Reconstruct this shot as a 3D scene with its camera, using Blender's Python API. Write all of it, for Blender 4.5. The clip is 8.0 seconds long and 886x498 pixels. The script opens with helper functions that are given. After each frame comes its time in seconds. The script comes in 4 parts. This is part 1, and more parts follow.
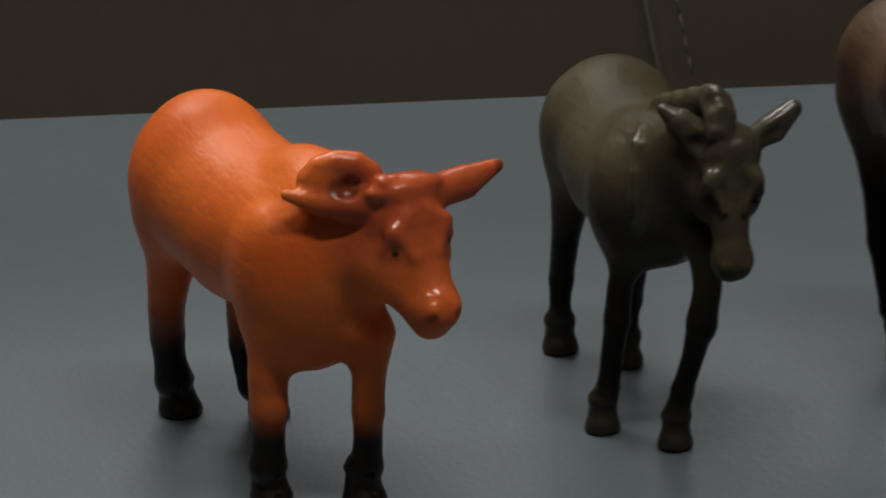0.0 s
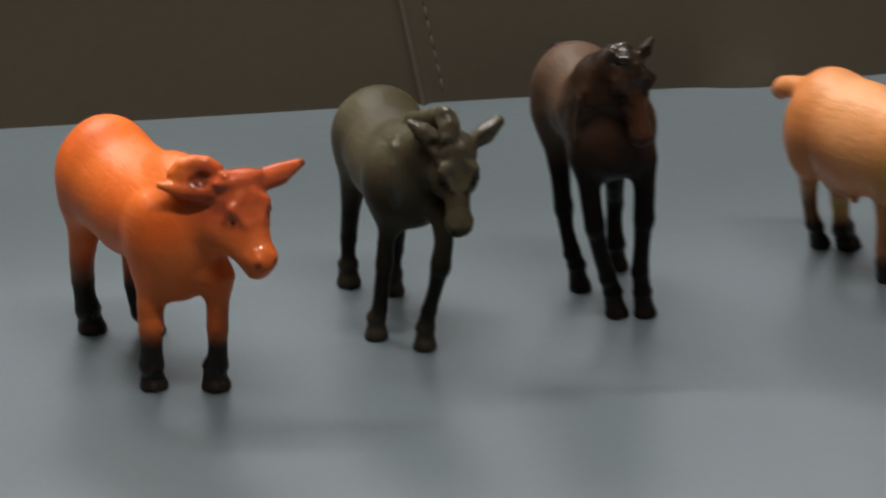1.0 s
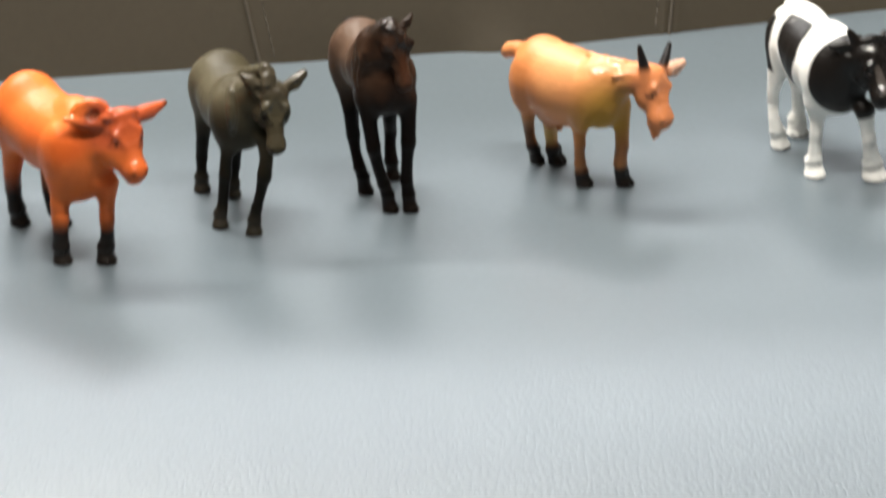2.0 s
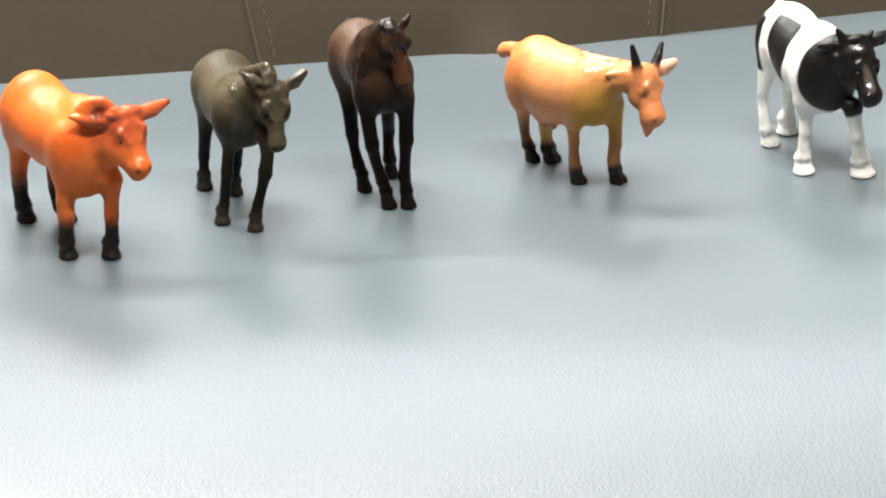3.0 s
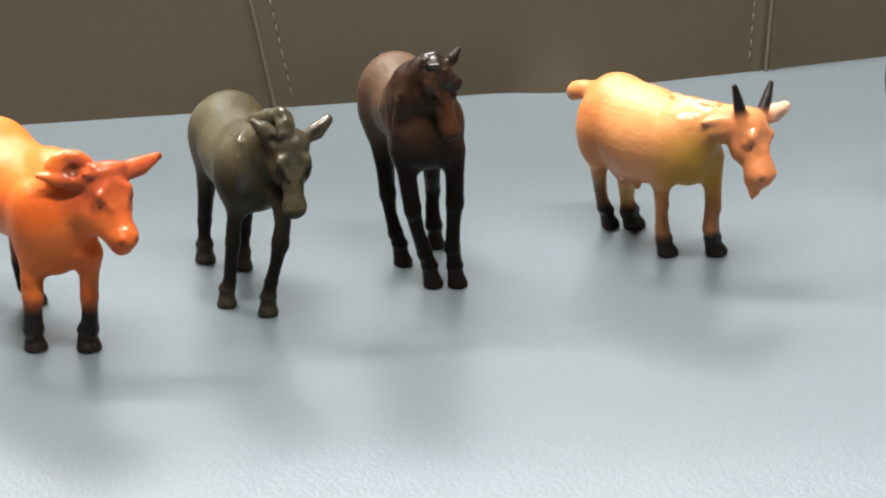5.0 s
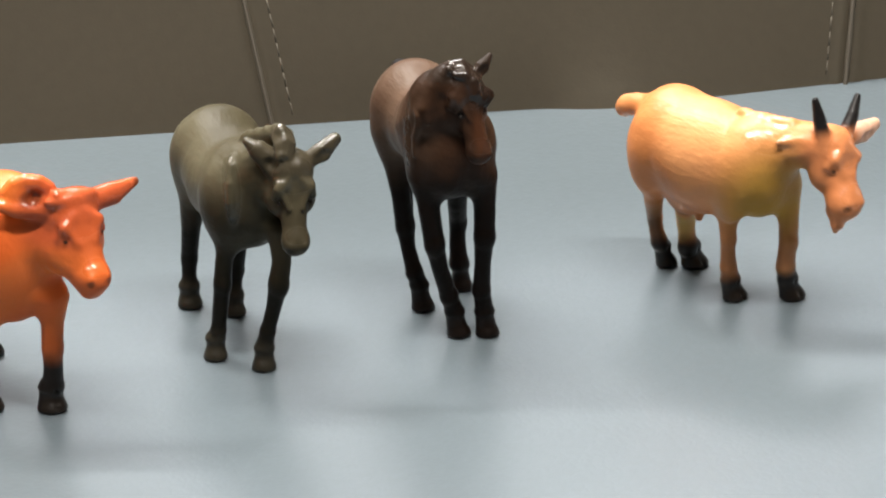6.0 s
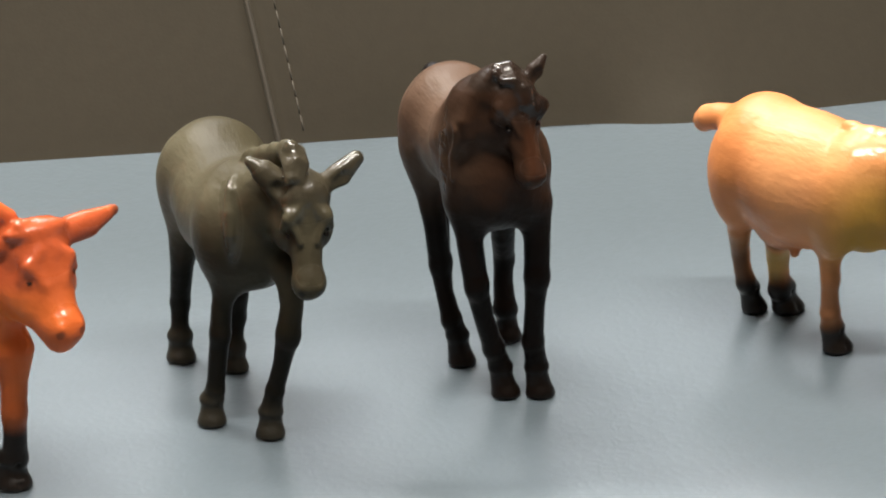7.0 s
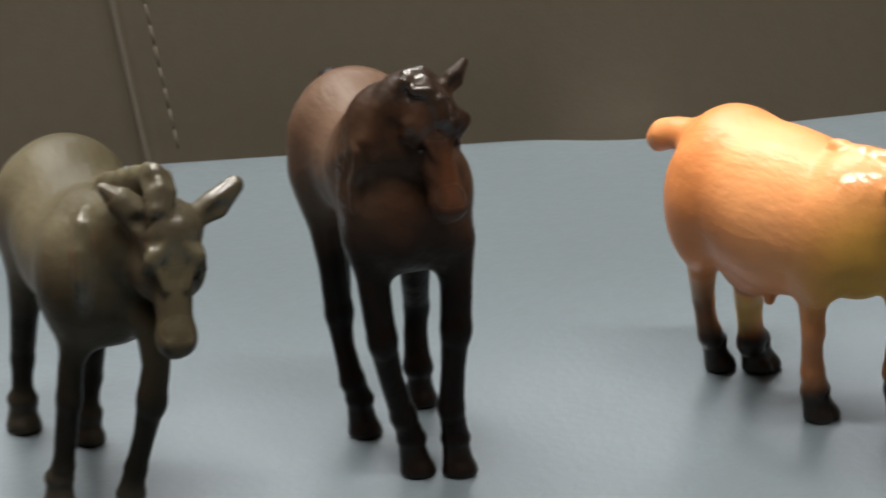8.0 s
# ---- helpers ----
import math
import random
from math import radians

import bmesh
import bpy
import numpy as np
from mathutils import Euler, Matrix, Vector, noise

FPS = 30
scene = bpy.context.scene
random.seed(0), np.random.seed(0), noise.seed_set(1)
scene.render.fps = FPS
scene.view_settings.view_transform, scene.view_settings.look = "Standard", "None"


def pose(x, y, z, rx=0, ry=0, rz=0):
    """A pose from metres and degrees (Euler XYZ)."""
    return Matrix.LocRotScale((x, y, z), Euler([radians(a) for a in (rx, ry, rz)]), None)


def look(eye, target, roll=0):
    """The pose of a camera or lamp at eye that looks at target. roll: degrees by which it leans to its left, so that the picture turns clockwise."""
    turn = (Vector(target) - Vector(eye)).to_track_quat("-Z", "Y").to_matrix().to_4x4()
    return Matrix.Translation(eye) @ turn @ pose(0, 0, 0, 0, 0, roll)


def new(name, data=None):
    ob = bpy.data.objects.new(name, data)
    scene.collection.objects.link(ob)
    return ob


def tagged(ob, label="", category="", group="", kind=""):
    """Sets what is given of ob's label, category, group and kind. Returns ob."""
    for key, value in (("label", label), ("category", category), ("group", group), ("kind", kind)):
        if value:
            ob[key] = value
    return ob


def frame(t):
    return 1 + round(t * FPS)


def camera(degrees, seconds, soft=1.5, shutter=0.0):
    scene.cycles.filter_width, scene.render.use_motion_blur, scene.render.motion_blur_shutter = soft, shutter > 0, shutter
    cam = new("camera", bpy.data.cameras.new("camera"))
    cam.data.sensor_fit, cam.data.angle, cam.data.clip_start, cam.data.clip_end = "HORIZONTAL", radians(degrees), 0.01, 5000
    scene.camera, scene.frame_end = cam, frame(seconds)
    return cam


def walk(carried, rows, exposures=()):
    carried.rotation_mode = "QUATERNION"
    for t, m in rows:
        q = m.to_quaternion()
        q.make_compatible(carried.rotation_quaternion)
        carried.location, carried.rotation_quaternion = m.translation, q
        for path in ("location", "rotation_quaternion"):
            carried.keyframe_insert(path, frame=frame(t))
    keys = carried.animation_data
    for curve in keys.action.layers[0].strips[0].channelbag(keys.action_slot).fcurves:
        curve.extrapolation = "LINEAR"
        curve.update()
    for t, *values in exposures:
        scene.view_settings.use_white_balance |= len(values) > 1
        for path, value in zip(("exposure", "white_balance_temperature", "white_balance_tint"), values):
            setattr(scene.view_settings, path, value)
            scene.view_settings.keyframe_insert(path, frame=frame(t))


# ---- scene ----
# ---- camera ----
cam = camera(6.0, 8.0, soft=2.0, shutter=0.4)
PATH = [
    (0, (-0.0640, -1.0957, 0.5249), (-0.0718, -0.2766, 0.1522), 0.25),
    (0.5, (-0.0591, -1.3032, 0.6290), (-0.0603, -0.4862, 0.2515), -0.17),
    (1, (-0.0383, -1.6284, 0.7794), (-0.0377, -0.8129, 0.3985), -0.44),
    (1.5, (-0.0090, -2.0098, 0.9381), (-0.0089, -1.1936, 0.5587), -0.78),
    (2, (0.0183, -2.3257, 1.0675), (0.0174, -1.5091, 0.6891), -0.85),
    (2.2, (0.0115, -2.4020, 1.0772), (0.0143, -1.5824, 0.7054), -0.70),
    (3.3, (0.0252, -2.3541, 1.0746), (0.0225, -1.5363, 0.6988), -1.05),
    (3.5, (0.0289, -2.3218, 1.0657), (0.0242, -1.5046, 0.6887), -1.05),
    (4, (0.0239, -2.2114, 1.0211), (0.0178, -1.3941, 0.6442), -1.06),
    (4.5, (0.0141, -2.0704, 0.9647), (0.0107, -1.2535, 0.5868), -0.94),
    (4.7, (0.0108, -2.0106, 0.9352), (0.0083, -1.1931, 0.5589), -0.94),
    (5.8, (0.0074, -1.6712, 0.7873), (0.0031, -0.8530, 0.4123), -0.95),
    (6, (0.0013, -1.6220, 0.7598), (-0.0009, -0.8026, 0.3875), -0.86),
    (6.5, (-0.0010, -1.4814, 0.6938), (-0.0041, -0.6607, 0.3243), -0.97),
    (7, (-0.0078, -1.3406, 0.6331), (-0.0095, -0.5196, 0.2644), -0.90),
    (7.5, (-0.0094, -1.2214, 0.5830), (-0.0095, -0.4004, 0.2143), -0.83),
    (8, (-0.0020, -1.0946, 0.5318), (0.0025, -0.2742, 0.1618), -0.67),
]

EXPOSURES = [(0.0, -2.12), (0.5, -1.95), (1.0, -1.36), (1.5, -0.83), (2.0, -0.28), (2.2, -0.10), (3.5, 0.08), (4.0, 0.05), (4.5, -0.02),
             (6.0, -0.1), (6.5, -0.15), (7.0, -0.24), (7.5, -0.34), (8.0, -0.48)]
walk(cam, [(t, look(eye, target, roll)) for t, eye, target, roll in PATH], EXPOSURES)

# ---- world and light ----
world = bpy.data.worlds.new("sky")
scene.world = world
world.use_nodes = True
sky = world.node_tree.nodes.new("ShaderNodeTexSky")
sky.sky_type, sky.sun_disc = "NISHITA", False
sky.sun_elevation, sky.sun_rotation = radians(40), radians(200)
world.node_tree.links.new(sky.outputs[0], world.node_tree.nodes["Background"].inputs[0])
world.node_tree.nodes["Background"].inputs[1].default_value = 0.1

FLOOR_Z, CEILING_Z = -0.42, 1.75
ROOM_X, BACK_Y, FRONT_Y = 2.0, 1.7, -3.1
WINDOW = (-1.35, 0.45, 1.10, 1.65)
TUBES = ((-0.62, 0.78, CEILING_Z - 0.06), (0.10, -0.42, CEILING_Z - 0.06))


def area_lamp(name, m, sx, sy, watts, colour):
    data = bpy.data.lights.new(name, "AREA")
    data.shape, data.size, data.size_y = "RECTANGLE", sx, sy
    data.energy, data.color = watts, colour
    ob = new(name, data)
    ob.matrix_world = m
    return ob


area_lamp("window_daylight", look((-0.45, BACK_Y - 0.02, 1.375), (-0.2, -1, 0.3)), 1.7, 0.45, 26, (0.93, 0.96, 1.0))
for spot, watts in zip(TUBES, (90, 56)):
    area_lamp("tube_light", look((spot[0], spot[1], spot[2] - 0.03), (spot[0], spot[1], 0)), 1.2, 0.09, watts, (1.0, 0.95, 0.87))


# ---- materials ----
def material(name, colour, rough=0.5, metal=0.0):
    m = bpy.data.materials.new(name)
    m.use_nodes = True
    b = m.node_tree.nodes["Principled BSDF"]
    b.inputs["Base Color"].default_value = (*colour, 1)
    b.inputs["Roughness"].default_value = rough
    b.inputs["Metallic"].default_value = metal
    return m, m.node_tree.nodes, m.node_tree.links, b


def noise_node(nodes, links, coords, scale, detail=4.0):
    n = nodes.new("ShaderNodeTexNoise")
    n.inputs["Scale"].default_value, n.inputs["Detail"].default_value = scale, detail
    links.new(coords, n.inputs["Vector"])
    return n


def mottle(nodes, links, fac, low, high):
    r = nodes.new("ShaderNodeMapRange")
    r.inputs["To Min"].default_value, r.inputs["To Max"].default_value = low, high
    links.new(fac, r.inputs["Value"])
    return r.outputs[0]


def times_value(nodes, links, colour, value):
    x = nodes.new("ShaderNodeVectorMath")
    x.operation = "SCALE"
    links.new(colour, x.inputs[0])
    links.new(value, x.inputs["Scale"])
    return x.outputs[0]


def leather(name, colour, rough, grain, bump, sheen=0.5, front=None):
    m, nodes, links, b = material(name, colour, rough)
    co = nodes.new("ShaderNodeTexCoord").outputs["Object"]
    rgb = nodes.new("ShaderNodeRGB")
    rgb.outputs[0].default_value = (*colour, 1)
    large = noise_node(nodes, links, co, 9, 3)
    fine = noise_node(nodes, links, co, 400, 3)
    c = times_value(nodes, links, rgb.outputs[0], mottle(nodes, links, large.outputs[0], 0.86, 1.12))
    c = times_value(nodes, links, c, mottle(nodes, links, fine.outputs[0], 0.92, 1.08))
    links.new(c, b.inputs["Base Color"])
    links.new(mottle(nodes, links, large.outputs[0], rough - 0.05, rough + 0.06), b.inputs["Roughness"])
    warp = nodes.new("ShaderNodeVectorMath")
    warp.operation = "MULTIPLY_ADD"
    wn = noise_node(nodes, links, co, 350, 2)
    links.new(wn.outputs["Color"], warp.inputs[0])
    warp.inputs[1].default_value = (0.0012, 0.0012, 0.0012)
    links.new(co, warp.inputs[2])
    v = nodes.new("ShaderNodeTexVoronoi")
    v.feature = "DISTANCE_TO_EDGE"
    v.inputs["Scale"].default_value = grain
    links.new(warp.outputs[0], v.inputs["Vector"])
    ramp = nodes.new("ShaderNodeMapRange")
    ramp.interpolation_type = "SMOOTHSTEP"
    ramp.inputs["From Max"].default_value = 0.28
    links.new(v.outputs["Distance"], ramp.inputs["Value"])
    bp = nodes.new("ShaderNodeBump")
    bp.inputs["Strength"].default_value, bp.inputs["Distance"].default_value = bump, 0.00025
    links.new(ramp.outputs[0], bp.inputs["Height"])
    if front:
        axes = nodes.new("ShaderNodeSeparateXYZ")
        links.new(co, axes.inputs[0])
        wear = nodes.new("ShaderNodeMapRange")
        wear.inputs["From Min"].default_value, wear.inputs["From Max"].default_value = -0.07, -0.19
        wear.inputs["To Min"].default_value, wear.inputs["To Max"].default_value = bump, front
        links.new(axes.outputs["Y"], wear.inputs["Value"])
        links.new(wear.outputs[0], bp.inputs["Strength"])
    waves = nodes.new("ShaderNodeBump")
    waves.inputs["Strength"].default_value, waves.inputs["Distance"].default_value = 0.12, 0.004
    links.new(large.outputs[0], waves.inputs["Height"])
    links.new(bp.outputs[0], waves.inputs["Normal"])
    links.new(waves.outputs[0], b.inputs["Normal"])
    b.inputs["Specular IOR Level"].default_value = sheen
    return m


def painted(name, rough, relief, sheen):
    """Moulded plastic; the mesh's colour layer holds its painted colours and some painted shade."""
    m, nodes, links, b = material(name, (0.5, 0.5, 0.5), rough)
    co = nodes.new("ShaderNodeTexCoord").outputs["Object"]
    paint = nodes.new("ShaderNodeAttribute")
    paint.attribute_name = "paint"
    large = noise_node(nodes, links, co, 130, 3)
    fine = noise_node(nodes, links, co, 1500, 4)
    c = times_value(nodes, links, paint.outputs["Color"], mottle(nodes, links, large.outputs[0], 0.82, 1.16))
    links.new(c, b.inputs["Base Color"])
    grain = mottle(nodes, links, fine.outputs[0], rough - 0.05, rough + 0.08)
    gloss = nodes.new("ShaderNodeMath")
    gloss.operation = "MULTIPLY_ADD"
    links.new(paint.outputs["Alpha"], gloss.inputs[0])
    gloss.inputs[1].default_value = 0.18 - rough
    links.new(grain, gloss.inputs[2])
    links.new(gloss.outputs[0], b.inputs["Roughness"])
    hair = nodes.new("ShaderNodeMapping")
    hair.inputs["Scale"].default_value = (260, 900, 700)
    links.new(co, hair.inputs["Vector"])
    strand = noise_node(nodes, links, hair.outputs[0], 1.0, 3)
    b1 = nodes.new("ShaderNodeBump")
    b1.inputs["Strength"].default_value, b1.inputs["Distance"].default_value = relief, 0.0004
    links.new(strand.outputs[0], b1.inputs["Height"])
    b2 = nodes.new("ShaderNodeBump")
    b2.inputs["Strength"].default_value, b2.inputs["Distance"].default_value = 0.25, 0.0012
    links.new(large.outputs[0], b2.inputs["Height"])
    links.new(b1.outputs[0], b2.inputs["Normal"])
    b3 = nodes.new("ShaderNodeBump")
    b3.inputs["Distance"].default_value = 0.0007
    carved = noise_node(nodes, links, co, 480, 2)
    links.new(carved.outputs[0], b3.inputs["Height"])
    depth = nodes.new("ShaderNodeMath")
    depth.operation = "MULTIPLY_ADD"
    links.new(paint.outputs["Alpha"], depth.inputs[0])
    depth.inputs[1].default_value, depth.inputs[2].default_value = 0.22, 0.08
    links.new(depth.outputs[0], b3.inputs["Strength"])
    links.new(b2.outputs[0], b3.inputs["Normal"])
    links.new(b3.outputs[0], b.inputs["Normal"])
    coat = nodes.new("ShaderNodeMath")
    coat.operation = "MULTIPLY_ADD"
    links.new(paint.outputs["Alpha"], coat.inputs[0])
    coat.inputs[1].default_value, coat.inputs[2].default_value = 0.40, sheen
    links.new(coat.outputs[0], b.inputs["Specular IOR Level"])
    return m


def plain(name, colour, rough, scale):
    m, nodes, links, b = material(name, colour, rough)
    co = nodes.new("ShaderNodeTexCoord").outputs["Object"]
    rgb = nodes.new("ShaderNodeRGB")
    rgb.outputs[0].default_value = (*colour, 1)
    n = noise_node(nodes, links, co, scale, 5)
    links.new(times_value(nodes, links, rgb.outputs[0], mottle(nodes, links, n.outputs[0], 0.88, 1.1)), b.inputs["Base Color"])
    return m


SEAT = leather("grey_blue_leather", (0.100, 0.123, 0.140), 0.30, 460, 0.045, 0.5, 0.30)
BACK = leather("brown_grey_leather", (0.062, 0.052, 0.037), 0.6, 900, 0.03, 0.16)
THREAD = plain("pale_thread", (0.105, 0.090, 0.070), 0.7, 900)
# Lighter than the backrest: the seam fold's highlight is in this colour.
PIPING = plain("seam_highlight_leather", (0.077, 0.065, 0.049), 0.55, 700)
WALL = plain("pale_wall_paint", (0.13, 0.126, 0.12), 0.8, 12)
CEIL = plain("ceiling_paint", (0.78, 0.77, 0.74), 0.85, 12)
FLOOR = plain("grey_floor", (0.22, 0.20, 0.18), 0.5, 8)
METAL = plain("white_enamel", (0.7, 0.7, 0.7), 0.4, 30)
GLASS, _n, _l, _b = material("window_glass", (1, 1, 1), 0.02)
_b.inputs["Transmission Weight"].default_value = 1.0
GLOW = bpy.data.materials.new("lit_tube")
GLOW.use_nodes = True
GLOW.node_tree.nodes["Principled BSDF"].inputs["Emission Color"].default_value = (1, 0.95, 0.86, 1)
GLOW.node_tree.nodes["Principled BSDF"].inputs["Emission Strength"].default_value = 6.0


# ---- mesh helpers ----
def part(name, bm, mat, parent=None, label="", smooth=False):
    me = bpy.data.meshes.new(name)
    bm.to_mesh(me)
    bm.free()
    me.materials.append(mat)
    if smooth:
        me.polygons.foreach_set("use_smooth", [True] * len(me.polygons))
    ob = new(name, me)
    ob.parent = parent
    if label:
        tagged(ob, label)
    return ob


def box_bm(x0, x1, y0, y1, z0, z1, bevel=0.0):
    bm = bmesh.new()
    bmesh.ops.create_cube(bm, size=1)
    for v in bm.verts:
        v.co = Vector((x0 + (v.co.x + 0.5) * (x1 - x0), y0 + (v.co.y + 0.5) * (y1 - y0), z0 + (v.co.z + 0.5) * (z1 - z0)))
    if bevel:
        bmesh.ops.bevel(bm, geom=bm.edges[:], offset=bevel, segments=3, affect="EDGES", profile=0.5)
    return bm


# ---- room ----
def setting(name, bm, mat, label, category):
    return tagged(part(name, bm, mat), label, category, kind="structure")


X, T = ROOM_X, 0.12
setting("floor", box_bm(-X - T, X + T, FRONT_Y - T, BACK_Y + T, FLOOR_Z - 0.1, FLOOR_Z), FLOOR, "plain grey floor of the room", "floor")
setting("ceiling", box_bm(-X - T, X + T, FRONT_Y - T, BACK_Y + T, CEILING_Z, CEILING_Z + 0.1), CEIL, "plain white painted ceiling of the room", "ceiling")
setting("wall_east", box_bm(X, X + T, FRONT_Y, BACK_Y, FLOOR_Z, CEILING_Z), WALL, "plain pale painted side wall", "wall")
setting("wall_west", box_bm(-X - T, -X, FRONT_Y, BACK_Y, FLOOR_Z, CEILING_Z), WALL, "plain pale painted side wall", "wall")
setting("wall_south", box_bm(-X - T, X + T, FRONT_Y - T, FRONT_Y, FLOOR_Z, CEILING_Z), WALL, "plain pale painted wall facing the sofa", "wall")


def wall_with_window():
    wx0, wx1, wz0, wz1 = WINDOW
    bm = bmesh.new()
    for x0, x1, z0, z1 in ((-X - T, wx0, FLOOR_Z, CEILING_Z), (wx1, X + T, FLOOR_Z, CEILING_Z), (wx0, wx1, FLOOR_Z, wz0), (wx0, wx1, wz1, CEILING_Z)):
        tmp = box_bm(x0, x1, BACK_Y, BACK_Y + T, z0, z1)
        me = bpy.data.meshes.new("piece")
        tmp.to_mesh(me)
        tmp.free()
        bm.from_mesh(me)
        bpy.data.meshes.remove(me)
    setting("wall_north", bm, WALL, "pale painted wall with a window behind the sofa", "wall")
    win = tagged(new("window_1"), "white framed window letting in daylight", "window", kind="structure")
    f = 0.05
    for x0, x1, z0, z1 in ((wx0, wx1, wz0, wz0 + f), (wx0, wx1, wz1 - f, wz1), (wx0, wx0 + f, wz0 + f, wz1 - f), (wx1 - f, wx1, wz0 + f, wz1 - f)):
        part("window_frame", box_bm(x0, x1, BACK_Y + 0.03, BACK_Y + 0.09, z0, z1), METAL, win)
    pane = part("pane", box_bm(wx0 + f, wx1 - f, BACK_Y + 0.055, BACK_Y + 0.061, wz0 + f, wz1 - f), GLASS, win)
    pane.visible_shadow = False


wall_with_window()


def tube_bm(a, b, r, seg=16):
    bm = bmesh.new()
    a, b = Vector(a), Vector(b)
    m = Matrix.Translation((a + b) / 2) @ (b - a).to_track_quat("Z", "Y").to_matrix().to_4x4()
    bmesh.ops.create_cone(bm, cap_ends=True, segments=seg, radius1=r, radius2=r, depth=(b - a).length, matrix=m)
    return bm


def ceiling_lamp(x, y, z):
    lamp = tagged(new("ceiling_light"), "long white fluorescent tube lamp on the ceiling", "ceiling light", "ceiling lamps")
    part("housing", box_bm(x - 0.63, x + 0.63, y - 0.05, y + 0.05, z + 0.01, CEILING_Z, 0.006), METAL, lamp)
    part("tube", tube_bm((x - 0.6, y, z - 0.008), (x + 0.6, y, z - 0.008), 0.014), GLOW, lamp, "glowing white tube", True)


for spot in TUBES:
    ceiling_lamp(*spot)


# ---- sofa ----
BACK_TOP, LEAN = 0.11, 0.5


def back_edge(x, z=0.0):
    """The backrest's foot: two straight runs that meet in a soft bend, with a small tuck right at the seat."""
    left = 0.1255 + 0.13 * (x - 0.010)
    right = 0.1265 + 0.24 * (x - 0.036)
    soft = 1 / (1 + math.exp(-(x - 0.036) / 0.03))
    tight = 1 / (1 + math.exp(-(x - 0.0345) / 0.0020))
    near = math.exp(-max(z, 0.0) / 0.008)
    w = soft + (tight - soft) * near
    return left * (1 - w) + right * w - 0.0020 * near * math.exp(-((x - 0.030) / 0.008) ** 2)


def seat_bm():
    """A padded slab with a rounded front edge and a softly uneven top."""
    bm = bmesh.new()
    xs = np.linspace(-0.75, 0.75, 121)
    ys = np.linspace(-0.42, 0.24, 67)
    ring = []
    for y in ys:
        crown = 0.8 * max(0.0, -0.075 - y) ** 2 if y > -0.25 else 0.0245 + 0.28 * (-0.25 - y) + 2.0 * (-0.25 - y) ** 2
        ring.append([bm.verts.new((x, y, -0.0002 - crown)) for x in xs])
    for a, b in zip(ring, ring[1:]):
        for i in range(len(xs) - 1):
            bm.faces.new((a[i], a[i + 1], b[i + 1], b[i]))
    edge = bmesh.ops.extrude_edge_only(bm, edges=[e for e in bm.edges if e.is_boundary])
    for v in edge["geom"]:
        if isinstance(v, bmesh.types.BMVert):
            v.co.z = -0.16
    return bm


def panel_bm(s0, s1, bead0, bead1):
    """One upholstered panel of the backrest between two leaning seams, with edges that roll into the seams."""
    bm = bmesh.new()
    nu, nv = 140, 40
    grid = []
    for j in range(nv + 1):
        z = -0.012 + (BACK_TOP + 0.012) * j / nv
        row = []
        for i in range(nu + 1):
            u = i / nu
            x0, x1 = s0(z), s1(z)
            u = 0.5 - 0.5 * math.cos(math.pi * u)
            x = x0 + (x1 - x0) * u
            d = max(0.0, min(x - x0, x1 - x))
            bead = bead0 if x - x0 < x1 - x else bead1
            roll = -0.0010 * math.exp(-(d / 0.0011) ** 2) if bead else 0.00018 * math.exp(-(d / 0.0008) ** 2) - 0.0004 * math.exp(-((d - 0.0020) / 0.0012) ** 2)
            top = 0.03 * max(0.0, (z - BACK_TOP + 0.03) / 0.03) ** 3
            row.append(bm.verts.new((x, back_edge(x, z) + LEAN * z + roll + top, z)))
        grid.append(row)
    for a, b in zip(grid, grid[1:]):
        for i in range(nu):
            bm.faces.new((a[i], a[i + 1], b[i + 1], b[i]))
    edge = bmesh.ops.extrude_edge_only(bm, edges=[e for e in bm.edges if e.is_boundary])
    for v in edge["geom"]:
        if isinstance(v, bmesh.types.BMVert):
            v.co.y = back_edge(v.co.x) + 0.14
    return bm


def seam_a(z):
    return -0.0412 - 0.235 * z


def seam_b(z):
    return 0.0884 + 0.12 * z


def piping_bm(seam):
    """A thin rolled welt of leather that follows a seam up the backrest."""
    bm = bmesh.new()
    rings = []
    for i in range(45):
        z = -0.004 + (BACK_TOP - 0.006) * i / 44
        x = seam(z)
        c = Vector((x, back_edge(x, z) + LEAN * z - 0.0008, z))
        rings.append([bm.verts.new(c + Vector((0.00055 * math.cos(a), -0.00055 * math.sin(a), 0))) for a in (math.pi * k / 4 for k in range(8))])
    for a, b in zip(rings, rings[1:]):
        for k in range(8):
            bm.faces.new((a[k], b[k], b[(k + 1) % 8], a[(k + 1) % 8]))
    return bm


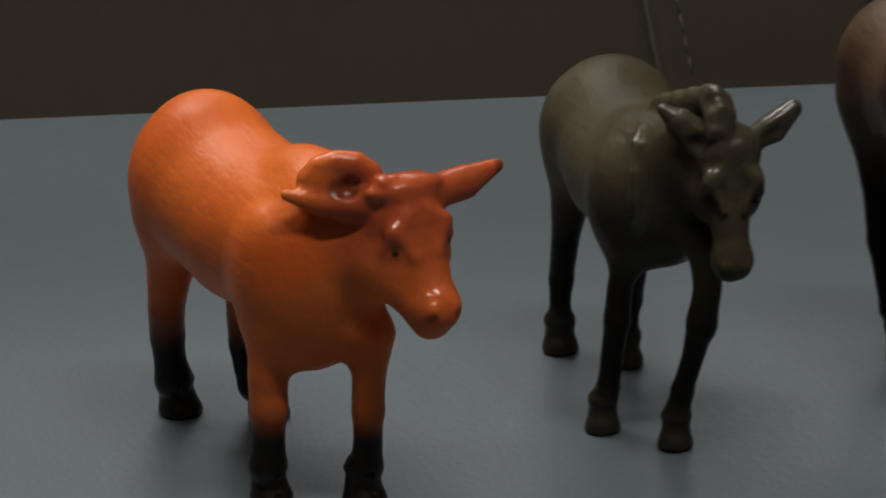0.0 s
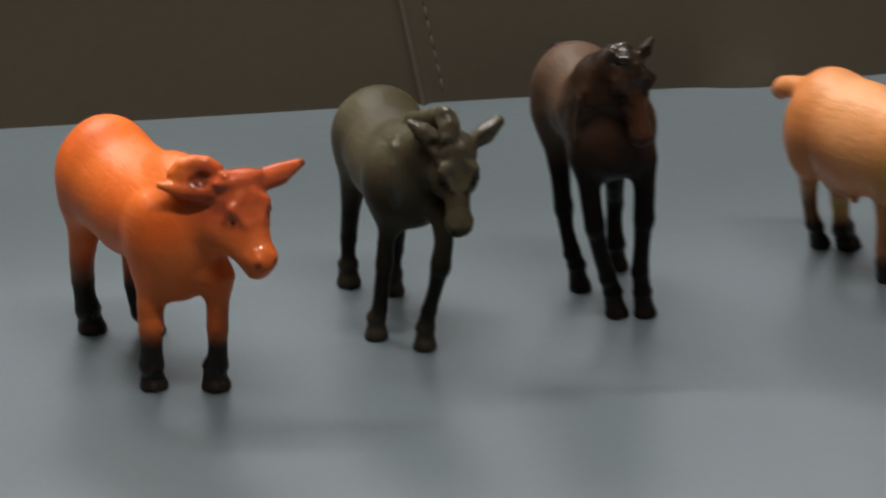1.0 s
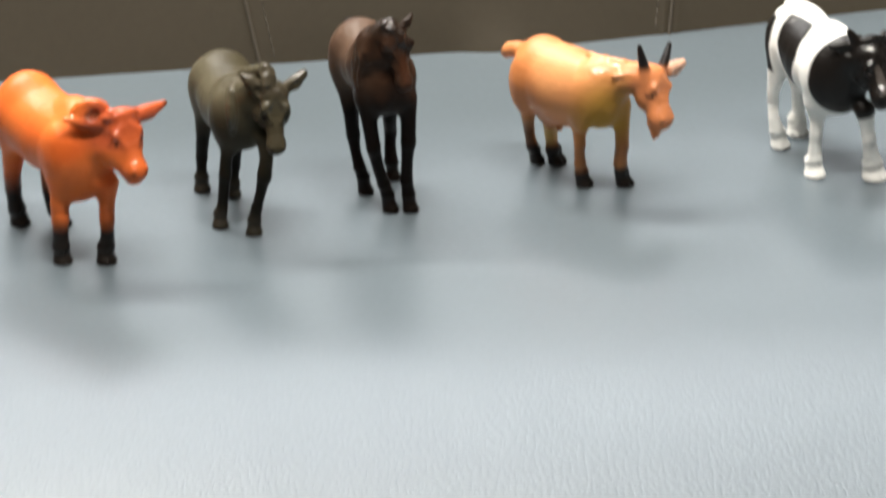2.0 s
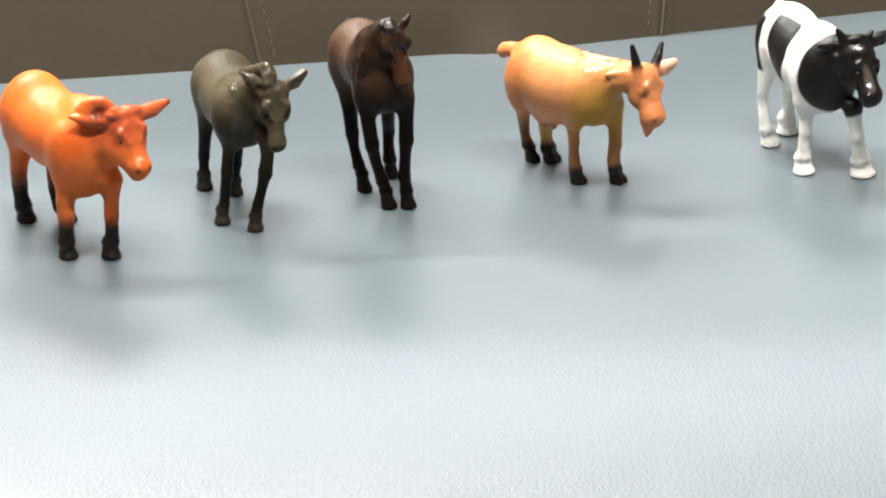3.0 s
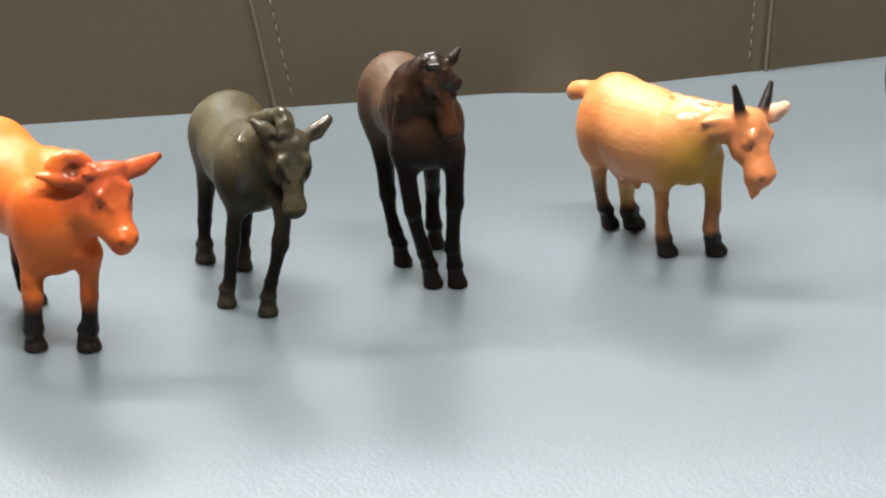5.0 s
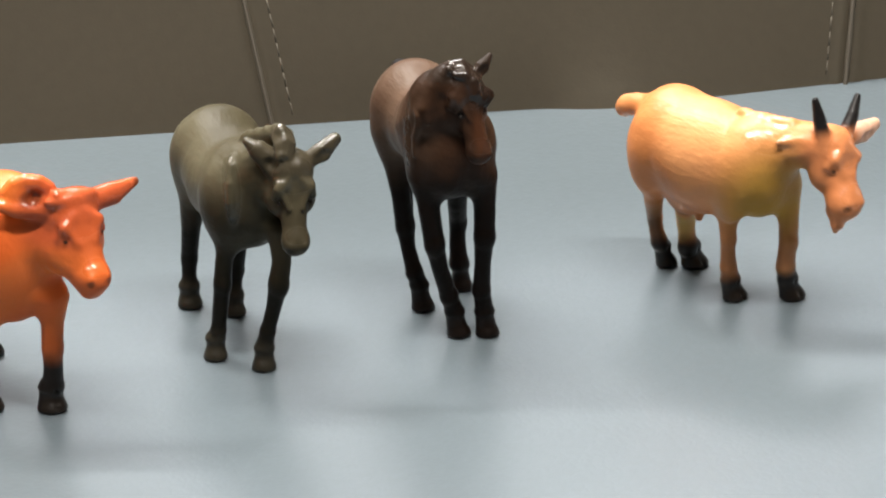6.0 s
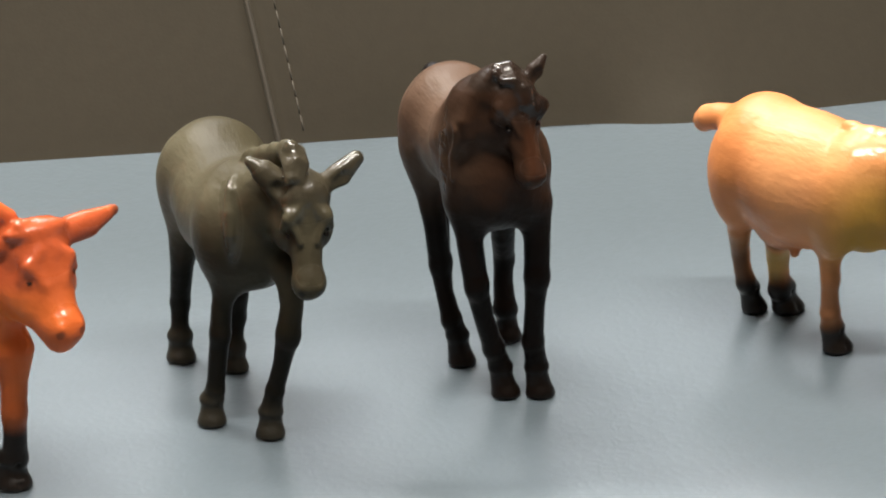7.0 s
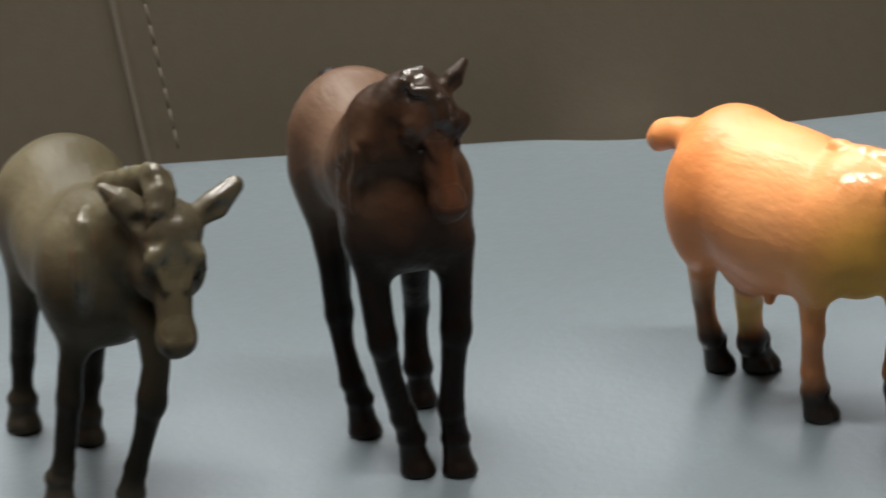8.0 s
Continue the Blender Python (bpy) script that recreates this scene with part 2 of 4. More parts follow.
def sofa():
    thing = tagged(new("sofa"), "leather sofa with a blue-grey seat and dark stitched backrest", "sofa")
    part("seat", seat_bm(), SEAT, thing, "smooth blue-grey grained leather seat", True)
    for s0, s1, bead0, bead1 in ((lambda z: -0.75, seam_a, False, True), (seam_a, seam_b, True, False), (seam_b, lambda z: 0.75, False, False)):
        part("backrest_panel", panel_bm(s0, s1, bead0, bead1), BACK, thing, "dark brown-grey leather panel", True)
    part("base", box_bm(-0.75, 0.75, -0.40, 0.30, FLOOR_Z, -0.16, 0.01), BACK, thing)
    for seam, off in ((seam_a, 0.0050), (seam_b, -0.0046)):
        for k in range(34):
            z = 0.002 + 0.0030 * k
            if z > BACK_TOP - 0.012:
                break
            x = seam(z) + off
            x2 = seam(z + 0.0026) + off
            bm = tube_bm((x, back_edge(x, z) + LEAN * z - 0.0001, z), (x2, back_edge(x2, z) + LEAN * (z + 0.0026) - 0.0001, z + 0.0026), 0.00015, 6)
            part("stitch", bm, THREAD, thing, smooth=True)
    for seam in (seam_a, seam_b):
        part("piping", piping_bm(seam), PIPING, thing, "pale leather seam, fold highlight in its colour", True)


sofa()


# ---- moulded toys ----
class Form:
    """A solid blended from tapered limbs and ellipsoids, then skinned with a fine net of quads."""

    def __init__(self, lo, hi, sink=0.0, step=0.00035):
        self.lo, self.step, self.sink = np.array(lo), step, sink
        n = np.ceil((np.array(hi) - self.lo) / step).astype(int) + 1
        self.axes = [self.lo[i] + step * np.arange(n[i]) for i in range(3)]
        self.d = np.full(tuple(n), 0.02)
        self.shine, self.nostrils, self.body_sink, self.nostril_tone = [], [], sink, 0.55

    def window(self, lo, hi, margin):
        sl = []
        for i in range(3):
            a = int(max(0, math.floor((lo[i] - margin - self.lo[i]) / self.step)))
            b = int(min(self.d.shape[i], math.ceil((hi[i] + margin - self.lo[i]) / self.step) + 1))
            sl.append(slice(a, b))
        g = np.meshgrid(*(self.axes[i][sl[i]] for i in range(3)), indexing="ij", sparse=True)
        return tuple(sl), g

    def blend(self, sl, d, k):
        o = self.d[sl]
        h = np.clip(0.5 + 0.5 * (o - d) / k, 0, 1)
        self.d[sl] = o * (1 - h) + d * h - k * h * (1 - h)

    def limb(self, *joints, k=0.002):
        """Joints: (x, y, z, radius), one after the other."""
        joints = [(x, y, z - self.sink, r) for x, y, z, r in joints]
        big = max(r for *_, r in joints)
        lo = [min(q[i] for q in joints) - big for i in range(3)]
        hi = [max(q[i] for q in joints) + big for i in range(3)]
        sl, (gx, gy, gz) = self.window(lo, hi, k + 0.003)
        near = None
        for (ax, ay, az, ra), (bx, by, bz, rb) in zip(joints, joints[1:]):
            vx, vy, vz = bx - ax, by - ay, bz - az
            t = np.clip(((gx - ax) * vx + (gy - ay) * vy + (gz - az) * vz) / (vx * vx + vy * vy + vz * vz), 0, 1)
            d = np.sqrt((gx - ax - t * vx) ** 2 + (gy - ay - t * vy) ** 2 + (gz - az - t * vz) ** 2) - (ra + (rb - ra) * t)
            near = d if near is None else np.minimum(near, d)
        self.blend(sl, near, k)

    def lump(self, c, r, k=0.002, turn=(0, 0, 0)):
        m, c = max(r), (c[0], c[1], c[2] - self.sink)
        sl, (gx, gy, gz) = self.window([c[i] - m for i in range(3)], [c[i] + m for i in range(3)], k + 0.003)
        R = Euler([radians(a) for a in turn]).to_matrix().transposed()
        x, y, z = gx - c[0], gy - c[1], gz - c[2]
        p = [R[i][0] * x + R[i][1] * y + R[i][2] * z for i in range(3)]
        q = np.sqrt(sum((p[i] / r[i]) ** 2 for i in range(3)))
        g = np.sqrt(sum((p[i] / r[i] ** 2) ** 2 for i in range(3))) + 1e-9
        self.blend(sl, q * (q - 1) / g, k)

    def front(self, y, z):
        """The foremost x of the solid at a side offset and height."""
        j, k = (int(round((v - self.lo[i]) / self.step)) for i, v in ((1, y), (2, z - self.sink)))
        inside = np.nonzero(self.d[:, j, k] < 0)[0]
        return float(self.axes[0][inside.max()]) if len(inside) else 0.0

    def cut(self, c, r, k=0.0006):
        c = (c[0], c[1], c[2] - self.sink)
        sl, (gx, gy, gz) = self.window([a - r for a in c], [a + r for a in c], k + 0.001)
        d = -(np.sqrt((gx - c[0]) ** 2 + (gy - c[1]) ** 2 + (gz - c[2]) ** 2) - r)
        o = self.d[sl]
        h = np.clip(0.5 - 0.5 * (o - d) / k, 0, 1)
        self.d[sl] = o * (1 - h) + d * h + k * h * (1 - h)

    def skin(self):
        """Vertices and quads of the surface, one vertex in each cell that it crosses."""
        z = self.axes[2][None, None, :]
        d = np.maximum(self.d, -z)
        inside = d < 0
        s = d.shape
        n = [s[i] - 1 for i in range(3)]
        acc, cnt = np.zeros((*n, 3)), np.zeros(n)
        for axis in range(3):
            a = [slice(None)] * 3
            b = [slice(None)] * 3
            a[axis], b[axis] = slice(0, -1), slice(1, None)
            cross = inside[tuple(a)] != inside[tuple(b)]
            i, j, k = np.nonzero(cross)
            da, db = d[tuple(a)][i, j, k], d[tuple(b)][i, j, k]
            t = da / (da - db)
            p = np.stack([i, j, k], 1).astype(float)
            p[:, axis] += t
            o1, o2 = [o for o in range(3) if o != axis]
            for u in (0, 1):
                for w in (0, 1):
                    c = np.stack([i, j, k], 1)
                    c[:, o1] -= u
                    c[:, o2] -= w
                    ok = np.all((c >= 0) & (c < np.array(n)), axis=1)
                    np.add.at(acc, tuple(c[ok].T), p[ok])
                    np.add.at(cnt, tuple(c[ok].T), 1)
        index = np.full(n, -1)
        used = cnt > 0
        index[used] = np.arange(used.sum())
        verts = self.lo + self.step * (acc[used] / cnt[used][:, None])
        quads = []
        for axis in range(3):
            a = [slice(None)] * 3
            b = [slice(None)] * 3
            a[axis], b[axis] = slice(0, -1), slice(1, None)
            cross = inside[tuple(a)] != inside[tuple(b)]
            i, j, k = np.nonzero(cross)
            c = np.stack([i, j, k], 1)
            o1, o2 = (axis + 1) % 3, (axis + 2) % 3
            ok = (c[:, o1] > 0) & (c[:, o2] > 0) & (c[:, o1] < n[o1]) & (c[:, o2] < n[o2]) & (c[:, axis] < n[axis])
            c = c[ok]
            flip = inside[tuple(a)][tuple(c.T)]
            def at(u, w):
                e = c.copy()
                e[:, o1] -= u
                e[:, o2] -= w
                return index[tuple(e.T)]
            q = np.stack([at(1, 1), at(0, 1), at(0, 0), at(1, 0)], 1)
            q[~flip] = q[~flip][:, ::-1]
            quads.append(q)
        return verts, np.concatenate(quads)


def toy(name, form, paint, mat, place, label, category):
    verts, quads = form.skin()
    me = bpy.data.meshes.new(name)
    verts[:, 0] *= 0.92
    me.vertices.add(len(verts))
    me.vertices.foreach_set("co", verts.astype(np.float32).ravel())
    me.loops.add(quads.size)
    me.loops.foreach_set("vertex_index", quads.astype(np.int32).ravel())
    me.polygons.add(len(quads))
    me.polygons.foreach_set("loop_start", np.arange(0, quads.size, 4, dtype=np.int32))
    me.polygons.foreach_set("loop_total", np.full(len(quads), 4, dtype=np.int32))
    me.update(calc_edges=True)
    me.polygons.foreach_set("use_smooth", [True] * len(quads))
    layer = me.attributes.new("paint", "FLOAT_COLOR", "POINT")
    rgba = np.ones((len(verts), 4), np.float32)
    vx, vy = verts[:, 0] / 0.92, verts[:, 1]
    vz = verts[:, 2] + form.body_sink * step(verts[:, 2], 0.017, 0.010)
    coat = paint(vx, vy, vz)
    for n in form.nostrils:
        coat = mix(coat, coat * form.nostril_tone, step(-ball(vx, vy, vz, n, (0.0010, 0.0007, 0.0007)), -1, 0.6))
    rgba[:, :3] = coat
    lacquer = np.zeros(len(verts))
    for c, r in form.shine:
        lacquer = np.maximum(lacquer, step(-ball(vx, vy, vz, c, r), -1, 0.5))
    rgba[:, 3] = np.maximum(lacquer, 0.35 * step(-verts[:, 2], -0.0050, 0.002))
    layer.data.foreach_set("color", rgba.ravel())
    me.materials.append(mat)
    ob = new(name, me)
    ob.matrix_world = place
    return tagged(ob, label, category, "toy farm animals in a row")


def step(v, edge, width):
    t = np.clip((v - edge) / width + 0.5, 0, 1)
    return t * t * (3 - 2 * t)


def mix(a, b, t):
    a = np.asarray(a, float)
    return a * (1 - t[:, None]) + np.asarray(b, float) * t[:, None]


def wobble(x, y, z, f, seed):
    """Slow, irregular variation along the surface."""
    r = np.random.RandomState(seed)
    v = 0
    for _ in range(6):
        w, p = r.normal(0, f, 3), r.uniform(0, 6.28)
        v = v + np.sin(w[0] * x + w[1] * y + w[2] * z + p)
    return v / 6


def ball(x, y, z, c, r):
    return np.sqrt(sum(((v - a) / b) ** 2 for v, a, b in zip((x, y, z), c, r)))


def hoofed(f, joints, foot, high=0.0044, cloven=False, knob=1.06, band=0.90):
    """A leg through its joints, from the body down to the fetlock, on a bell-shaped hoof with a band round its top."""
    f.sink = 0.0
    f.limb(*joints[:-2], k=0.0030)
    f.limb(*joints[-4:], k=0.0003)
    (kx, ky, kz, kr), (ax, ay, az, ar) = joints[-3], joints[-1]
    f.lump((kx + 0.0003, ky, kz), (kr * knob, kr * knob, kr * 1.5), 0.0005)
    f.lump((ax, ay, az), (ar * knob, ar * knob, ar * 1.2), 0.0005)
    x, y, r = foot
    r *= 1.06
    bx, by = x - 0.25 * r + 0.25 * (ax - x), y + 0.3 * (ay - y)
    f.limb((ax, ay, az, ar * 0.97), (bx, by, high + 0.0002, r * 0.78), k=0.0004)
    f.lump((bx, by, high), (r * band, r * band * 0.98, 0.0007), 0.0005 if band > 0.8 else 0.0012)
    f.limb((bx, by, high - 0.0010, r * 0.78), (x, y, -0.0002, r * 0.98), k=0.0004)
    f.lump((x + 0.12 * r, y, 0.0004), (r * 1.02, r * 0.98, 0.0020), 0.0007)
    if cloven:
        for u in (0.0, 0.25, 0.5, 0.75, 1.0):
            f.cut((bx + (x - bx) * (1 - u) + r * (1.20 - 0.28 * u), by + (y - by) * (1 - u), high * 0.95 * u), 0.00055, 0.0003)


def face(f, poll, nose, r0, r1, bridge=1.0, brow=1.0, muzzle=1.12, eye=1.0, lift=0.0, socket=0.20, soft=0.0006, taper=1.02):
    """A head from the poll to the nose, with slanting brows, sunken eyes, nostrils and mouth. Returns the two eyes."""
    p, q = Vector(poll), Vector(nose)
    L = (q - p).length
    u = (q - p) / L
    s = (Vector((0, 1, 0)) - u * u.y).normalized()
    n = s.cross(u)
    n = n if n.x > 0 else -n
    at = lambda a, b, c: tuple(p + u * (a * L) + s * b + n * c)
    f.shine.append((at(0.12, 0, 0.8 * r0), (0.9 * r0, 1.0 * r0, 0.8 * r0)))
    f.shine.append((at(0.84, 0, 1.05 * r1), (0.8 * r1, 1.1 * r1, 0.7 * r1)))
    f.lump(at(0.04, 0, -0.1 * r0), (r0 * 0.92, r0 * 0.95, r0 * 0.92), 0.0018)
    f.limb((*at(0.05, 0, 0), r0 * 0.88), (*at(0.42, 0, -0.08 * r0), r0 * 0.72 * bridge), (*at(0.80, 0, 0), r1 * taper), k=0.0012)
    f.limb((*at(0.10, 0, -0.55 * r0), r0 * 0.86), (*at(0.42, 0, -0.5 * r0), r0 * 0.70 * bridge), (*at(0.78, 0, -0.55 * r1), r1 * 0.70), k=0.0012)
    f.lump(at(0.92, 0, 0), (r1 * muzzle, r1 * muzzle * 1.02, r1 * muzzle * 0.90), 0.0022)
    f.lump(at(0.97, 0, -0.75 * r1), (r1 * 0.8, r1 * 0.78, r1 * 0.62), 0.0008)
    eyes = []
    for side in (-1, 1):
        b = brow * r0
        f.lump(at(0.34, side * r0 * 0.46, -r0 * 0.55), (r0 * 0.60, r0 * 0.62, r0 * 0.80), 0.0020)
        f.limb((*at(0.18 - lift, side * r0 * 0.30, r0 * 0.68), b * 0.18), (*at(0.27 - lift, side * r0 * 0.66, r0 * 0.60), b * 0.26), (*at(0.36 - lift, side * r0 * 0.82, r0 * 0.28), b * 0.16), k=soft)
        f.limb((*at(0.27 - lift, side * r0 * 0.62, r0 * 0.58), b * 0.20), (*at(0.52 - lift, side * r0 * 0.30, r0 * 0.52), b * 0.10), k=soft)
        f.cut(at(0.47 - lift, side * r0 * 0.80, r0 * 0.62), r0 * socket * eye, 0.0010)
        f.lump(at(0.44 - lift, side * r0 * 0.68, r0 * 0.34), (r0 * 0.15 * eye, r0 * 0.12 * eye, r0 * 0.10 * eye), 0.0006)
        f.lump(at(0.95, side * r1 * 0.52, r1 * 0.70), (r1 * 0.40, r1 * 0.34, r1 * 0.36), 0.0006)
        f.cut(at(1.06, side * r1 * 0.70, r1 * 0.92), r1 * 0.22, 0.0005)
        f.nostrils.append(at(1.03, side * r1 * 0.70, r1 * 0.72))
        f.shine.append((at(0.20 - lift, side * r0 * 0.58, r0 * 0.74), (0.36 * r0, 0.40 * r0, 0.34 * r0)))
        eyes.append(at(0.44 - lift, side * r0 * 0.74, r0 * 0.46))
    for i in range(-3, 4):
        f.cut(at(1.16 - 0.012 * abs(i) * abs(i), i * r1 * 0.26, -0.42 * r1), r1 * 0.14, 0.0004)
    return eyes


def ear(f, base, mid, tip, r=0.0022, blunt=0.42):
    """A leaf-shaped ear with a shallow hollow on its front."""
    f.limb((*base, r * 0.72), (*mid, r), (*tip, r * blunt), k=0.0009)
    for t in (0.45, 0.65):
        c = [b + (e - b) * t for b, e in zip(base, tip)]
        f.cut((c[0] + r * 1.25, c[1], c[2] - r * 0.35), r * 0.62, 0.0008)


def eye_paint(c, x, y, z, eyes, size=0.0009):
    for e in eyes:
        c = mix(c, (0.012, 0.009, 0.008), step(-ball(x, y, z, e, (size * 1.2, size, size * 0.8)), -1, 0.5))
    return c


BOX = ((-0.040, -0.028, -0.0012), (0.048, 0.036, 0.072))


def horse():
    f = Form(*BOX, 0.0012)
    f.limb((-0.011, -0.0032, 0.0462, 0.0094), (0.007, -0.0030, 0.0452, 0.0092), k=0.003)
    f.lump((-0.0135, -0.0036, 0.0464), (0.0085, 0.0088, 0.0100), 0.003)
    f.lump((-0.0125, -0.0085, 0.0430), (0.0060, 0.0036, 0.0080), 0.003)
    f.lump((0.0095, -0.0032, 0.0440), (0.0070, 0.0088, 0.0104), 0.003)
    f.lump((0.0085, -0.0092, 0.0450), (0.0050, 0.0036, 0.0092), 0.0018, (0, 12, 0))
    f.lump((0.0085, 0.0028, 0.0440), (0.0050, 0.0034, 0.0080), 0.0018, (0, 12, 0))
    f.lump((0.0125, -0.0058, 0.0405), (0.0038, 0.0034, 0.0046), 0.0015)
    f.lump((0.0125, 0.0002, 0.0405), (0.0038, 0.0034, 0.0046), 0.0015)
    f.limb((0.0050, -0.0048, 0.0500, 0.0084), (0.0098, -0.0056, 0.0562, 0.0070), (0.0126, -0.0042, 0.0606, 0.0050), k=0.003)
    eyes = face(f, (0.0148, -0.0020, 0.0608), (0.0216, -0.0009, 0.0464), 0.0042, 0.0024, 0.88, 0.7, 1.06, 0.8, 0.05, 0.26, 0.0006, 0.94)
    f.limb((0.0168, -0.0038, 0.0618, 0.0010), (0.0176, -0.0050, 0.0597, 0.0015), (0.0172, -0.0058, 0.0580, 0.0011), k=0.0010)
    f.lump((0.0172, 0.0004, 0.0588), (0.0022, 0.0034, 0.0021), 0.0010)
    f.limb((0.0192, -0.0018, 0.0572, 0.0010), (0.0208, -0.0012, 0.0526, 0.0010), (0.0226, -0.0014, 0.0486, 0.0009), k=0.0010)
    f.limb((0.0136, -0.0044, 0.0628, 0.0014), (0.0150, -0.0054, 0.0642, 0.0015), (0.0156, -0.0056, 0.0654, 0.0009), k=0.0005)
    f.cut((0.0168, -0.0057, 0.0640), 0.0009, 0.0004)
    ear(f, (0.0138, 0.0004, 0.0620), (0.0132, 0.0026, 0.0637), (0.0124, 0.0046, 0.0657), 0.0016)
    # mane: flat strands down one side of the neck, ending in a ridge, and a forelock
    for i in range(15):
        u = i / 14
        x0, z0 = 0.0140 - 0.0120 * u, 0.0645 - 0.0080 * u
        e = 0.0006 * math.sin(i * 2.3)
        f.limb((x0, -0.0040 - 0.0010 * u, z0, 0.0011), (x0 + 0.0002, -0.0088 - 0.0014 * u, z0 - 0.0034, 0.0009),
               (x0 + 0.0012, -0.0106 - 0.0014 * u, z0 - 0.0074 + e, 0.0008), (x0 + 0.0014, -0.0104 - 0.0012 * u, z0 - 0.0102 + 2 * e, 0.0004), k=0.0020)
    f.limb((0.0085, -0.0106, 0.0590, 0.0006), *((f.front(y, z) + 0.0001, y, z, r) for y, z, r in ((-0.0122, 0.0552, 0.0007), (-0.0119, 0.0530, 0.0009), (-0.0121, 0.0495, 0.0008), (-0.0124, 0.0456, 0.0005))), k=0.0005)
    f.shine.append(((0.0092, -0.0124, 0.0500), (0.0018, 0.0018, 0.0085)))
    # hair on the poll, lying across between the ears, and a forelock that falls over the brow
    for i in range(4):
        f.limb((0.0138 + 0.0010 * i, -0.0046, 0.0658 - 0.0005 * i, 0.0008), (0.0144 + 0.0010 * i, -0.0026, 0.0659 - 0.0006 * i, 0.0011), (0.0142 + 0.0010 * i, -0.0002, 0.0642 - 0.0005 * i, 0.0007), k=0.0005)
    for i in range(3):
        f.limb((0.0162, -0.0022 + 0.0007 * i, 0.0638, 0.0009), (0.0182, -0.0020 + 0.0007 * i, 0.0627, 0.0010), (0.0192, -0.0016 + 0.0006 * i, 0.0604 - 0.0008 * (i % 2), 0.0006), k=0.0007)
    f.shine += [((0.0155, -0.0024, 0.0650), (0.0045, 0.0040, 0.0024)), ((0.0184, -0.0014, 0.0624), (0.0026, 0.0020, 0.0028)), ((0.0176, -0.0050, 0.0600), (0.0018, 0.0018, 0.0022))]
    f.limb((-0.0210, -0.0040, 0.0520, 0.0022), (-0.0242, -0.0036, 0.0400, 0.0028), (-0.0205, -0.0030, 0.0160, 0.0014), k=0.0015)
    hoofed(f, ((0.0091, -0.0089, 0.0375, 0.0031), (0.0101, -0.0087, 0.0308, 0.0023), (0.0107, -0.0078, 0.0227, 0.0021), (0.0101, -0.0063, 0.0161, 0.0018), (0.0093, -0.0042, 0.0095, 0.0019)), (0.0091, -0.0020, 0.0024), 0.0052, False, 1.08, 0.80)
    hoofed(f, ((0.0116, 0.0030, 0.0364, 0.0031), (0.0126, 0.0030, 0.0297, 0.0023), (0.0130, 0.0027, 0.0235, 0.0022), (0.0126, 0.0024, 0.0173, 0.0018), (0.0118, 0.0023, 0.0107, 0.0019)), (0.0116, 0.0036, 0.0024), 0.0052, False, 1.08, 0.80)
    hoofed(f, ((-0.0119, -0.0092, 0.0403, 0.0036), (-0.0114, -0.0084, 0.0323, 0.0026), (-0.0104, -0.0078, 0.0254, 0.0020), (-0.0106, -0.0070, 0.0187, 0.0020), (-0.0096, -0.0067, 0.0138, 0.0016), (-0.0082, -0.0059, 0.0085, 0.0018)), (-0.0074, -0.0043, 0.0023), 0.0052, False, 1.08, 0.80)
    hoofed(f, ((-0.0103, 0.0052, 0.0303, 0.0031), (-0.0133, 0.0059, 0.0209, 0.0021), (-0.0163, 0.0071, 0.0150, 0.0018), (-0.0157, 0.0067, 0.0107, 0.0018), (-0.0149, 0.0067, 0.0060, 0.0020)), (-0.0143, 0.0071, 0.0022), 0.0052, False, 1.08, 0.80)

    def paint(x, y, z):
        w = wobble(x, y, z, 170, 3)
        c = mix((0.112, 0.070, 0.048), (0.070, 0.039, 0.025), step(w, 0.1, 0.8))
        c = mix(c, (0.036, 0.016, 0.009), step(x, 0.0150, 0.004) * 0.9)
        c = mix(c, (0.066, 0.024, 0.011), step(-ball(x, y, z, (0.0225, -0.0010, 0.0520), (0.0050, 0.0016, 0.0060)), -1, 0.9) * 0.7)
        # Neck and chest: dark brown paint plus shade under the head, as colour.
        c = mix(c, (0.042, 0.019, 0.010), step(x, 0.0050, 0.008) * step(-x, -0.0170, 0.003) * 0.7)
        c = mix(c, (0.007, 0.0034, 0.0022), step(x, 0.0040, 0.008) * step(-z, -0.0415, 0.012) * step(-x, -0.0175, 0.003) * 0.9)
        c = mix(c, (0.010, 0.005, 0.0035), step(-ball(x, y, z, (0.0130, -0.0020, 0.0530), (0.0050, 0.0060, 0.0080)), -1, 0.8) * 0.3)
        c = mix(c, (0.0050, 0.0026, 0.0016), step(-(z + 0.002 * w), -0.034, 0.014))
        c = mix(c, (0.024, 0.012, 0.007), step(-ball(x, y, z, (0.0088, -0.0082, 0.0595), (0.0085, 0.0045, 0.0060)), -1.0, 0.5) * 0.8)
        c = mix(c, (0.012, 0.007, 0.005), step(-ball(x, y, z, (0.0178, 0.0006, 0.0590), (0.0040, 0.0040, 0.0034)), -1, 1.0) * 0.85)
        c = mix(c, (0.022, 0.014, 0.010), step(z, 0.0625, 0.0015) * 0.9)
        c = mix(c, (0.008, 0.006, 0.006), step(-x, 0.0195, 0.002))
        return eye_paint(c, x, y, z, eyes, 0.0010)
    return f, paint


